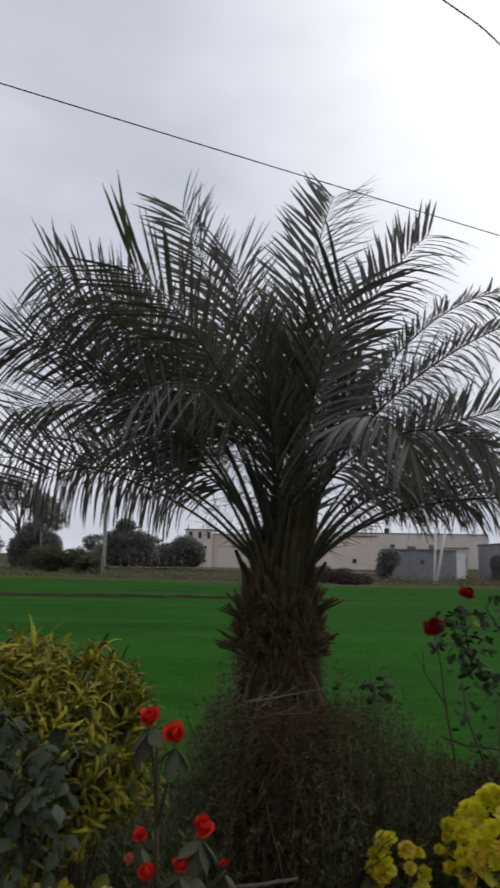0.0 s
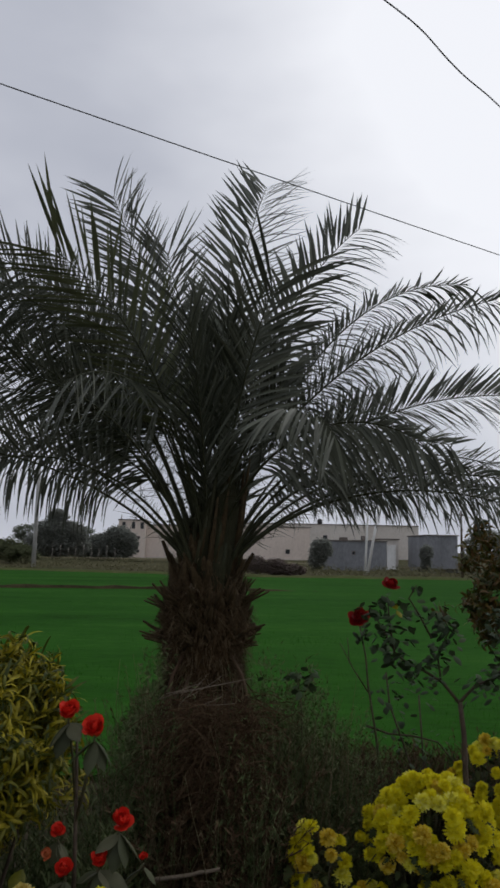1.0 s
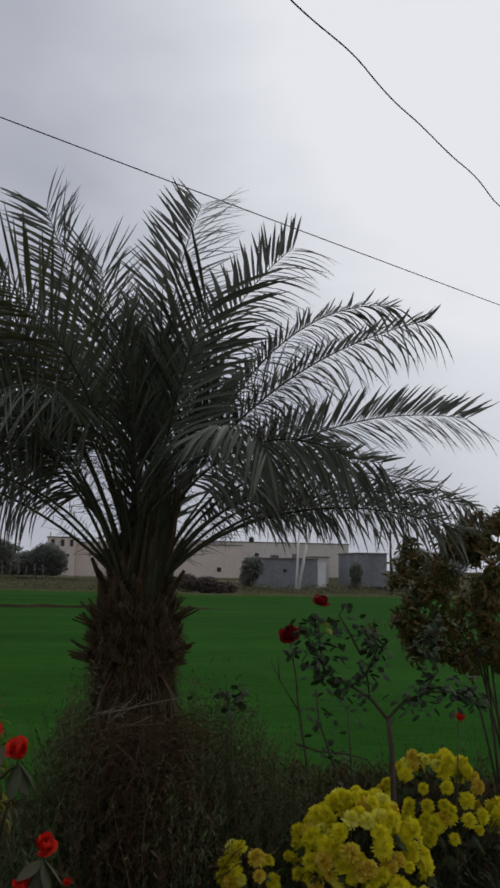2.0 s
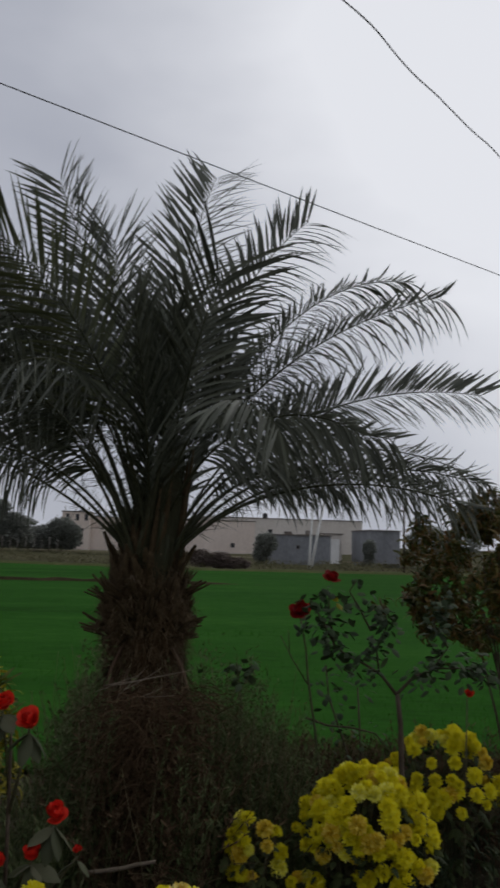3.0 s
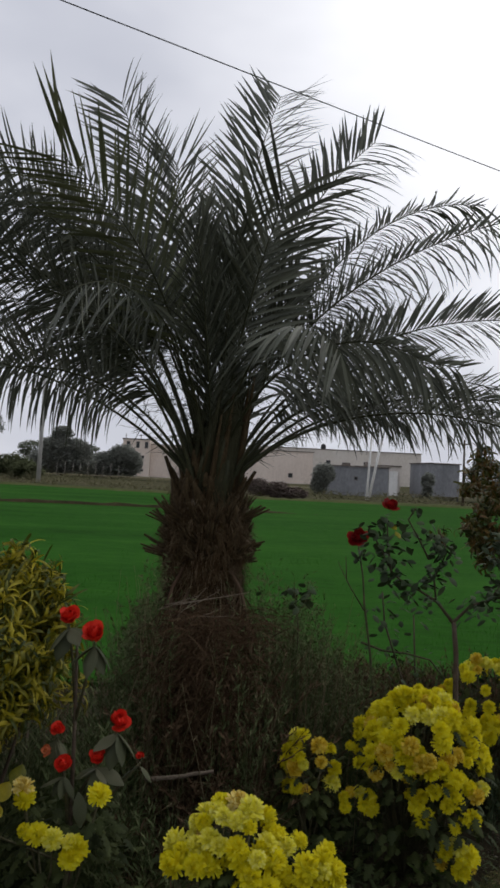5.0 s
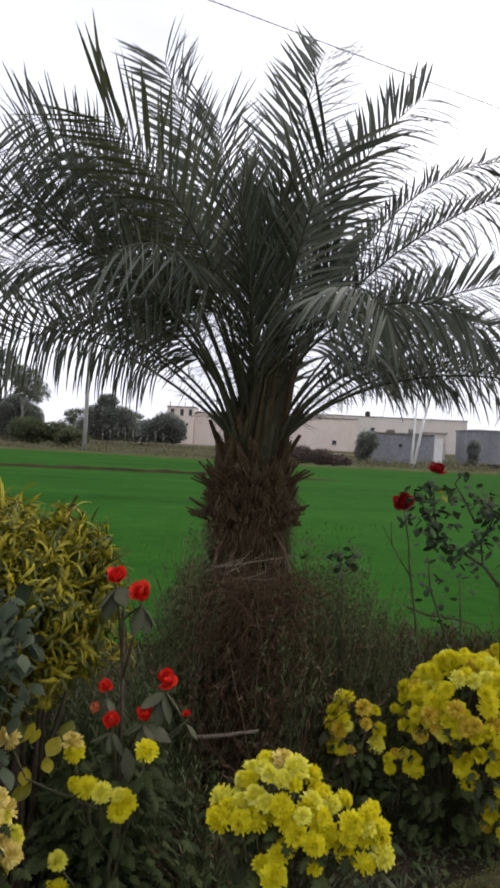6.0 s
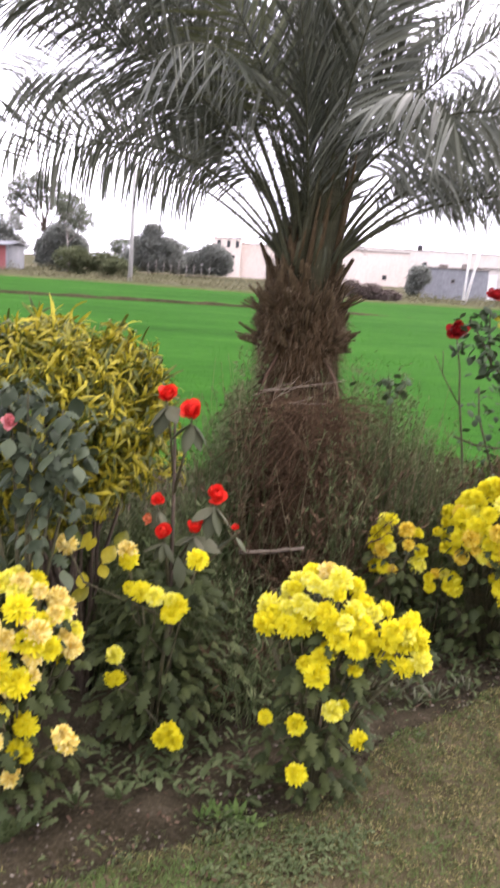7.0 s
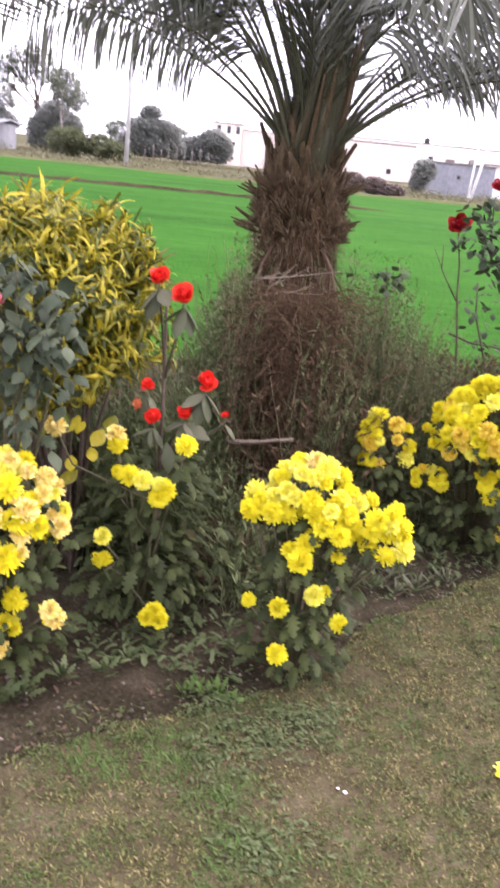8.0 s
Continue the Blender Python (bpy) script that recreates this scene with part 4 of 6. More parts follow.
    # cut stalks, hacked off short, splayed in a ruff below the crown
    stubs = []
    for k in range(4):
        b = Geo()
        for q, w in ((0.0, 1.0), (0.012, 0.7), (-0.010, 0.8)):
            end = 0.085 + 0.02 * k + R.uniform(-0.03, 0.02)
            b.tube([(q, 0, -0.03), (q * 1.2, 0.004, 0.04), (q * 1.8, R.uniform(-0.008, 0.012), end)], [0.014 * w, 0.011 * w, 0.006 * w], 5)
        stubs.append(b.mesh("leaf_stub", M_BOOT))
    for i in range(80):
        a = R.uniform(0, 6.283)
        z = R.uniform(1.27, 1.52)
        lean = radians(R.uniform(34, 80) - 90 * max(0, z - 1.42))
        way = Vector((math.cos(a) * math.sin(lean), math.sin(a) * math.sin(lean), math.cos(lean)))
        r = trunk_radius(z)
        part("leaf_stub", stubs[i % 4], None, palm, m=aim(Vector((x0 + (r + 0.015) * math.cos(a), y0 + (r + 0.015) * math.sin(a), z)), way, R.uniform(0, 6), R.uniform(0.55, 1.1)))
    for a, z, lean, ln in ((-118, 1.53, -10, 0.15), (168, 1.66, 24, 0.14), (12, 1.62, 30, 0.13)):
        c, sn = math.cos(radians(a)), math.sin(radians(a))
        root = Vector((x0 + 0.175 * c, y0 + 0.175 * sn, z))
        tip = root + Vector((c * math.sin(radians(lean)) - 0.35 * sn * (lean < 0), sn * math.sin(radians(lean)), math.cos(radians(lean)))) * ln
        part("leaf_stub", Geo().tube([root, root.lerp(tip, 0.5), tip], [0.016, 0.013, 0.009], 6), M_BOOT if ln < 0.15 else M_STICK, palm, "pale cut end of an old frond")
    blade = (0.22, 0.85, 1.0, 0.92, 0.6, 0.03)
    for row in FRONDS:
        pts, habit = frond_line(row), row[5]
        thick = 0.7 if habit in ("young", "drooping") else 1.0
        base = pts[0].lerp(Vector((CROWN.x, CROWN.y, pts[0].z)), 0.25) - Vector((0, 0, 0.16))
        g = Geo().tube([base] + pts, [0.020] + [(0.0062 * (1 - i / 22) ** 0.9 + 0.002 + 0.0085 * math.exp(-i / 1.5)) * thick for i in range(23)], 6)
        for _ in range(30):
            p, t = at_line(pts, R.uniform(0.08, 0.40))
            g.leaf(p, t * 0.5 + jitter((0, 0, 0), 0.9), t, R.uniform(0.04, 0.14), 0.0035, 2, 0, 0.2, R.uniform(-1, 1), (1, 0.8, 0.1))
        frond = part("frond", g, M_RACHIS, palm)
        mat = M_FROND_OLD if habit == "broad" else M_FROND
        leaves = frond_leaflets(row)
        if habit in ("broad", "drooping"):
            for p, way, side, ln, w, droop in leaves:
                part("leaflet", Geo().leaf(p, way, side, ln, w, 5, droop, 0.15, 0, blade), mat, frond)
        else:
            g = Geo()
            for p, way, side, ln, w, droop in leaves:
                g.leaf(p, way, side, ln, w, 5, droop, 0.4, R.uniform(-1, 1) * (1.2 if habit == "hanging" else 0.5 if habit == "wispy" else 0.25), blade)
            part("foliage", g, mat, frond, kind="stuff")
    # withered fronds that hang down along the trunk
    for k, a in enumerate((-95, -60, -120, -80, -110, -50)):
        c, s = math.cos(radians(a)), math.sin(radians(a))
        z = 1.05 + 0.1 * (k % 3)
        pts = [Vector((x0 + c * (0.2 + 0.30 * q ** 0.6 + 0.05 * (k % 4) * q), y0 + s * (0.2 + 0.28 * q ** 0.6), z + 0.10 * math.sin(q * 3.1) * (1 - q) - q * (z - 0.12))) for q in [i / 10 for i in range(11)]]
        fr = part("dead_frond", Geo().tube(pts, [0.009 - 0.0006 * i for i in range(11)], 5), M_DEAD, palm, "withered brown frond hanging by the trunk")
        g = Geo()
        for i in range(60):
            p, t = at_line(pts, 0.1 + 0.9 * i / 60)
            for sg in (-1, 1):
                way = t * 0.8 + Vector((-s, c, 0)) * sg * R.uniform(0.2, 0.8) + jitter((0, 0, 0), 0.4)
                g.leaf(p, way, t.cross(way), R.uniform(0.14, 0.34), 0.010, 4, R.uniform(0.5, 1.6), 0.6, R.uniform(-1.2, 1.2), (0.6, 1, 0.7, 0.0))
        part("foliage", g, M_DEAD, fr, kind="stuff")


build_palm()


# ---- weeds round the palm ----
def weed_stem(g, p, h, lean, leafy, size):
    """A thin upright stem with small narrow leaves."""
    a = R.uniform(0, 6.283)
    b = Vector(p) + Vector((math.cos(a) * lean, math.sin(a) * lean, h))
    pts = bent(p, b, -0.04 * h, 5, 0.035 * h)
    g.tube(pts, [0.0026, 0.0024, 0.0021, 0.0018, 0.0014, 0.0008], 3, False)
    for _ in range(leafy):
        q, t = at_line(pts, R.uniform(0.15, 1.0))
        u = R.uniform(0, 6.283)
        way = t * 0.9 + Vector((math.cos(u), math.sin(u), R.uniform(-0.3, 0.5)))
        g.fleck(q, way, t.cross(way), size * R.uniform(0.5, 1.4), size * R.uniform(0.13, 0.24))


def bush_height(x):
    return along([(0.2, 0.55), (0.34, 0.95), (0.46, 1.18), (0.75, 1.12), (1.0, 1.14), (1.12, 1.12), (1.32, 1.04), (1.5, 0.9), (1.9, 0.6)], x)


def build_weeds():
    g = Geo()
    for _ in range(1150):
        x = R.choice((R.gauss(0.46, 0.09), R.gauss(1.08, 0.13), R.gauss(1.25, 0.2), R.gauss(1.35, 0.2), R.gauss(1.0, 0.12)))
        x = max(0.24, min(1.7, x))
        y = R.uniform(3.5 if x < 1.02 else 3.85, 4.5)
        weed_stem(g, (x, y, 0), bush_height(x) * R.uniform(0.4, 1.08) * (0.9 + 0.3 * noise.noise(Vector((x * 6, y * 6, 0)))), R.uniform(0.0, 0.3), 46, 0.030)
    for _ in range(21000):
        x = R.choice((R.gauss(0.44, 0.08), R.gauss(0.50, 0.09), R.gauss(1.1, 0.12), R.gauss(1.3, 0.16)))
        y = R.uniform(3.6 if x < 1.02 else 3.9, 4.4)
        q = (x, y, bush_height(x) * R.random() ** 0.7 * (0.95 + 0.35 * noise.noise(Vector((x * 6, y * 6, 0)))))
        g.fleck(q, jitter((0, 0, 0.4), 1), jitter((0, 0, 0), 1), R.uniform(0.015, 0.04), 0.007)
    for _ in range(190):
        weed_stem(g, (R.uniform(0.50, 0.84), R.uniform(2.75, 3.45), 0), R.uniform(0.10, 0.42), R.uniform(0.05, 0.25), 16, 0.042)
    whole("weed_thicket", g, M_DRYWEED, "thicket of dull grey-green weeds round the palm's foot", "weeds", kind="stuff")
    g = Geo()
    for _ in range(300):
        x = max(0.38, min(1.6, R.gauss(0.78, 0.12)))
        y = R.uniform(3.55 if x < 1.02 else 3.85, 4.2)
        h = bush_height(x) * R.uniform(0.35, 0.95) * (0.6 if y < 3.5 else 1)
        weed_stem(g, (x, y, 0), h, R.uniform(0.0, 0.7), 34, 0.036)
    for _ in range(5200):
        p = (max(0.3, min(1.5, R.gauss(0.78, 0.125))), R.uniform(3.5, 4.0), R.uniform(0.05, 1.12))
        a = R.uniform(0, 6.283)
        way = Vector((math.cos(a), math.sin(a), R.uniform(-1.6, 0.6)))
        g.leaf(p, way, (0, 0, 1), R.uniform(0.06, 0.20), 0.0042, 4, 0.8, 0.2, R.uniform(-1.5, 1.5), (0.8, 1, 0.6, 0.1))
    for _ in range(12000):
        x = R.gauss(0.80, 0.13)
        q = (x, R.uniform(3.62, 3.95), 0.05 + 1.0 * R.random())
        g.fleck(q, jitter((0, 0, 0.1), 1), jitter((0, 0, 0), 1), R.uniform(0.015, 0.05), 0.006)
    for _ in range(130):
        weed_stem(g, (R.uniform(0.50, 0.82), R.uniform(2.85, 3.45), 0), R.uniform(0.12, 0.42), R.uniform(0.05, 0.3), 8, 0.04)
    whole("dead_weeds", g, M_BROWNWEED, "tangle of dead brown weeds and straw under the palm", "weeds", kind="stuff")
    g = Geo()
    for _ in range(300):
        x = R.choice((R.uniform(0.36, 0.62), R.uniform(0.9, 1.5), R.uniform(0.5, 1.3)))
        y = R.uniform(3.5, 4.1) if x < 1.02 else R.uniform(3.8, 4.3)
        weed_stem(g, (x, y, 0), bush_height(x) * R.uniform(0.55, 1.1), R.uniform(0.0, 0.35), 7, 0.022)
    for _ in range(420):
        x, y = R.uniform(0.42, 1.15), R.uniform(3.0, 3.6)
        a = R.uniform(0, 6.283)
        g.leaf((x, y, R.uniform(0.02, 0.5) * (1 if y > 3.4 else 0.5)), (math.cos(a), math.sin(a), R.uniform(-0.3, 0.8)), (0, 0, 1), R.uniform(0.08, 0.26), 0.003, 4, 0.6, 0.2, R.uniform(-1.2, 1.2), (0.8, 1, 0.6, 0.1))
    whole("dry_stalks", g, M_STRAW, "pale dry stalks and straw standing in the thicket", "weeds", kind="stuff")
    g = Geo()
    for _ in range(520):
        x = R.uniform(1.3, 3.6)
        y = R.uniform(4.4, 6.6)
        weed_stem(g, (x, y, 0), R.uniform(0.15, 0.5) * (1.15 if R.random() < 0.2 else 0.8), R.uniform(0, 0.12), 12, 0.05)
    for _ in range(200):
        x = R.uniform(-1.4, 0.4)
        weed_stem(g, (x, R.uniform(4.2, 6.4), 0), R.uniform(0.12, 0.35), R.uniform(0, 0.1), 10, 0.05)
    for _ in range(620):
        x, y = R.uniform(1.25, 2.9), R.uniform(4.6, 5.5)
        weed_stem(g, (x, y, 0), (0.78 - 0.22 * (y - 4.5) - 0.07 * (x - 1.3)) * R.uniform(0.7, 1.02), R.uniform(0, 0.25), 40, 0.045)
    whole("brown_weeds", g, M_BROWNWEED, "low brown weeds at the edge of the wheat", "weeds", kind="stuff")
    g = Geo()
    for _ in range(420):
        x = R.uniform(1.2, 3.4)
        weed_stem(g, (x, R.uniform(3.7, 6.0), 0), R.uniform(0.1, 0.42), R.uniform(0, 0.1), 10, 0.05)
    for _ in range(90):
        x = R.uniform(1.25, 2.7)
        weed_stem(g, (x, R.uniform(4.5, 5.0), 0), R.uniform(0.35, 0.70), R.uniform(0, 0.15), 26, 0.045)
    whole("green_weeds", g, M_DARKLEAF, "low dark green weeds behind the flowers", "weeds", kind="stuff")
    g = Geo()
    for _ in range(42000):
        y = 6.5 + 20 * R.random() ** 1.7
        x = R.uniform(-0.32, 0.5) * (y + 3) + 0.8
        a = R.uniform(0, 6.283)
        ln = R.uniform(0.06, 0.10)
        g.blade((x, y, 0.0), (ln * 0.35 * math.cos(a), ln * 0.35 * math.sin(a), ln), 0.012)
    whole("wheat_blades", g, M_WHEAT, "upright green blades of the nearest wheat", "wheat", kind="stuff")


build_weeds()


def undergrowth():
    g = Geo()
    for _ in range(1300):
        weed_stem(g, (R.uniform(-0.7, 0.5), R.uniform(2.95, 3.7), 0), R.uniform(0.2, 0.8), R.uniform(0, 0.15), 22, 0.045)
    whole("undergrowth", g, M_DRYWEED, "dull green undergrowth beneath the croton", "weeds", kind="stuff")


undergrowth()


def stick(a, b, r, label):
    whole("stick", Geo().tube(bent(a, b, 0.004, 7, r * 0.3), [r, r * 1.05, r * 0.95, r, r * 0.9, r * 0.92, r * 0.85, r * 0.7], 7), M_STICK, label, "stick", "sticks")


stick((0.60, 3.62, 1.14), (0.95, 3.66, 1.20), 0.0023, "thin dry stick caught in the weeds")
for k in range(7):
    x = 0.56 + 0.03 * k
    stick((x, 3.56, 1.10 + R.uniform(0, 0.05)), (x + R.uniform(0.08, 0.2), 3.62, 1.10 + R.uniform(0, 0.14)), 0.0013, "thin dry twig lying across the weeds")
stick((0.555, 3.38, 0.475), (0.83, 3.40, 0.51), 0.009, "pale weathered stick across the dead weeds")


# ---- garden plants ----
def mum_flower(name, mat, rings, size=0.032):
    """A double flower: rings of narrow petals that stand out all over a small round heart."""
    g = Geo()
    for i in range(6):
        e = math.pi * (i / 5 - 0.5)
        for k in range(10):
            a = math.pi * k / 5
            g.v.append((0.56 * size * math.cos(e) * math.cos(a), 0.56 * size * math.cos(e) * math.sin(a), 0.56 * size * math.sin(e)))
            if i:
                b = (i - 1) * 10
                g.f.append((b + k, b + (k + 1) % 10, b + 10 + (k + 1) % 10, b + 10 + k))
    for n, rise, ln in rings:
        for i in range(n):
            a = 2 * math.pi * (i + R.uniform(-0.35, 0.35)) / n
            e = radians(rise + R.uniform(-12, 12))
            way = Vector((math.cos(a) * math.cos(e), math.sin(a) * math.cos(e), math.sin(e)))
            root = way * (size * 0.34)
            g.leaf(root, way, (-math.sin(a), math.cos(a), 0), size * 0.72 * ln * R.uniform(0.8, 1.2), size * R.uniform(0.19, 0.27), 3, R.uniform(-0.6, 0.4), 0.35, R.uniform(-0.4, 0.9), (0.7, 1.0, 1.0, 0.7))
    return g.mesh(name, mat)


def rose_bloom(name, mat, size=0.04):
    g = Geo()
    for n, rise, ln, wd in ((7, -8, 0.95, 0.8), (7, 14, 1.0, 0.85), (7, 36, 0.98, 0.8), (6, 56, 0.9, 0.7), (5, 76, 0.85, 0.6)):
        for i in range(n):
            a = 2 * math.pi * (i + 0.37 * rise + R.uniform(-0.2, 0.2)) / n
            e = radians(rise + R.uniform(-16, 16))
            way = Vector((math.cos(a) * math.cos(e), math.sin(a) * math.cos(e), math.sin(e)))
            g.leaf((0.004 * math.cos(a), 0.004 * math.sin(a), 0), way, (-math.sin(a), math.cos(a), R.uniform(-0.3, 0.3)), size * ln * R.uniform(0.8, 1.15), size * wd * R.uniform(0.85, 1.2), 4, 0.0, 0.25, R.uniform(0.5, 1.7), (0.35, 0.95, 1.1, 1.0, 0.6))
    return g.mesh(name, mat)


def lobed_leaf(name, mat, ln=0.06, wd=0.042, droop=0.7):
    """A toothed leaf with a fold and a stalk."""
    g = Geo()
    g.leaf((0, 0, 0), (0, 1, 0.1), (1, 0, 0), ln, wd, 9, droop, 0.3, 0.0, (0.06, 0.12, 0.85, 0.38, 1.05, 0.42, 0.85, 0.3, 0.45, 0.03))
    return g.mesh(name, mat)


def plain_leaf(name, mat, ln=0.06, wd=0.035, droop=0.7, shape=(0.08, 0.8, 1.0, 0.75, 0.05)):
    g = Geo()
    g.leaf((0, 0, 0), (0, 1, 0.1), (1, 0, 0), ln, wd, 5, droop, 0.3, 0.0, shape)
    return g.mesh(name, mat)


def leaf_pose(p, out, size=1.0, tilt=0.0):
    """A leaf at p that points along out (its own +y), upper side up."""
    y = (Vector(out) + Vector((0, 0, tilt))).normalized()
    x = y.cross(Vector((0, 0, 1)))
    x = x.normalized() if x.length > 0.05 else Vector((1, 0, 0))
    m = Matrix((x, y, x.cross(y))).transposed().to_4x4()
    m.translation = p
    return m @ Matrix.Rotation(R.uniform(-0.6, 0.6), 4, "Y") @ Matrix.Scale(size, 4)


RINGS_OPEN = [(26, -10, 1.15), (26, 10, 1.0), (24, 30, 0.86), (20, 48, 0.76), (14, 66, 0.68), (7, 84, 0.64)]
RINGS_FULL = [(24, -32, 0.88), (27, -8, 0.96), (27, 14, 0.95), (25, 34, 0.94), (20, 53, 0.92), (14, 70, 0.90), (7, 86, 0.88)]
MUMS = [mum_flower("flower", M_YELLOW, RINGS_FULL), mum_flower("flower", M_YELLOW, RINGS_OPEN), mum_flower("flower", M_PALEYEL, RINGS_FULL), mum_flower("flower", M_FADED, RINGS_FULL), mum_flower("flower", M_YELLOW, RINGS_FULL, 0.033), mum_flower("flower", M_GOLDEN, RINGS_FULL)]
MUMLEAF = [lobed_leaf("leaf", M_MUMLEAF, 0.058, 0.042, 0.8), lobed_leaf("leaf", M_MUMLEAF, 0.072, 0.048, 1.2), lobed_leaf("leaf", M_MUMLEAF, 0.045, 0.032, 0.4)]
EYE_SIDE = Vector((0, -1, 0.35))


def mum_plant(base, label, blooms, leaves, leaf_box, faded=0.15, fresh=0.3, old=3):
    """A bushy chrysanthemum: stems from the base to its flowers, lobed leaves between. fresh: share of heads in
    highlight-pale petals.
    """
    t = thing("chrysanthemum_plant", base, label, "flowering plant", "yellow chrysanthemums")
    b = Vector(base)
    g = Geo()
    for i, p in enumerate(blooms):
        p = Vector(p)
        if i % 2 == 0:
            mid = b.lerp(p, 0.5) + Vector((0, 0.03, 0.04))
            g.tube([b + jitter((0, 0, 0), 0.03) * Vector((1, 1, 0)).length * 0.5, mid, p - Vector((0, 0, 0.012))], [0.0055, 0.004, 0.0028], 5)
        else:
            q = Vector(blooms[i - 1])
            g.tube([b.lerp(q, 0.6) + Vector((0, 0.03, 0.03)), b.lerp(p, 0.82), p - Vector((0, 0, 0.01))], [0.0042, 0.0034, 0.0026], 5)
    part("stem", g, M_STEM, t)
    (x0, x1), (y0, y1), (z0, z1) = leaf_box
    c = Vector(((x0 + x1) / 2, (y0 + y1) / 2, 0))
    for _ in range(int(leaves * 1.25)):
        u = R.random() ** 0.8
        z = z0 + (z1 - z0) * R.random()
        k = 0.55 + 0.45 * math.sin(math.pi * min(1, (z - z0) / (z1 - z0) * 0.8 + 0.2))
        a = R.uniform(0, 6.283)
        p = Vector((c.x + math.cos(a) * (x1 - x0) / 2 * u * k, c.y + math.sin(a) * (y1 - y0) / 2 * u * k, z))
        out = Vector((math.cos(a), math.sin(a) - 0.35, R.uniform(-0.5, 0.3)))
        part("leaf", MUMLEAF[R.randrange(3)], None, t, m=leaf_pose(p, out, R.uniform(0.75, 1.25)))
    top = max(p[2] for p in blooms)
    for p in blooms:
        out = (Vector(p) - Vector((b.x, b.y, p[2] - 0.25))).normalized() + EYE_SIDE * 0.55 + jitter((0, 0, 0), 0.3)
        for _ in range(2):
            a = R.uniform(0, 6.283)
            q = Vector(p) + Vector((0.018 * math.cos(a), 0.018 * math.sin(a) + 0.015, R.uniform(-0.085, -0.03)))
            part("leaf", MUMLEAF[R.randrange(3)], None, t, m=leaf_pose(q, (math.cos(a), math.sin(a) - 0.3, R.uniform(-0.7, 0.2)), R.uniform(0.65, 1.1)))
        r = R.random()
        # Heads near the top more often get the petals paled as highlights.
        k = old if r < faded else (2 if r < faded + fresh * (1.4 if p[2] > top - 0.12 else 0.5) else R.choice((0, 0, 1, 4)))
        part("flower", MUMS[k], None, t, "faded peach-yellow flower" if k == 3 else "ageing golden flower" if k == 5 else "", m=aim(p, out, R.uniform(0, 6), R.uniform(0.72, 1.3) * (1.0 if p[2] > 0.42 or old == 5 else 0.82)))
    return t


def dome(n, c, r, low, gap=0.034):
    """Places of n flowers over the upper front of a rounded bush, none too close to another."""
    out, tries = [], 0
    while len(out) < n and tries < 6000:
        tries += 1
        u = ball_point().normalized()
        if u.z < low or u.y > 0.55:
            continue
        k = R.uniform(0.86, 1.05)
        p = Vector((c[0] + u.x * r[0] * k, c[1] + u.y * r[1] * k, c[2] + u.z * r[2] * k))
        if all((p - q).length > gap for q in out):
            out.append(p)
    return out


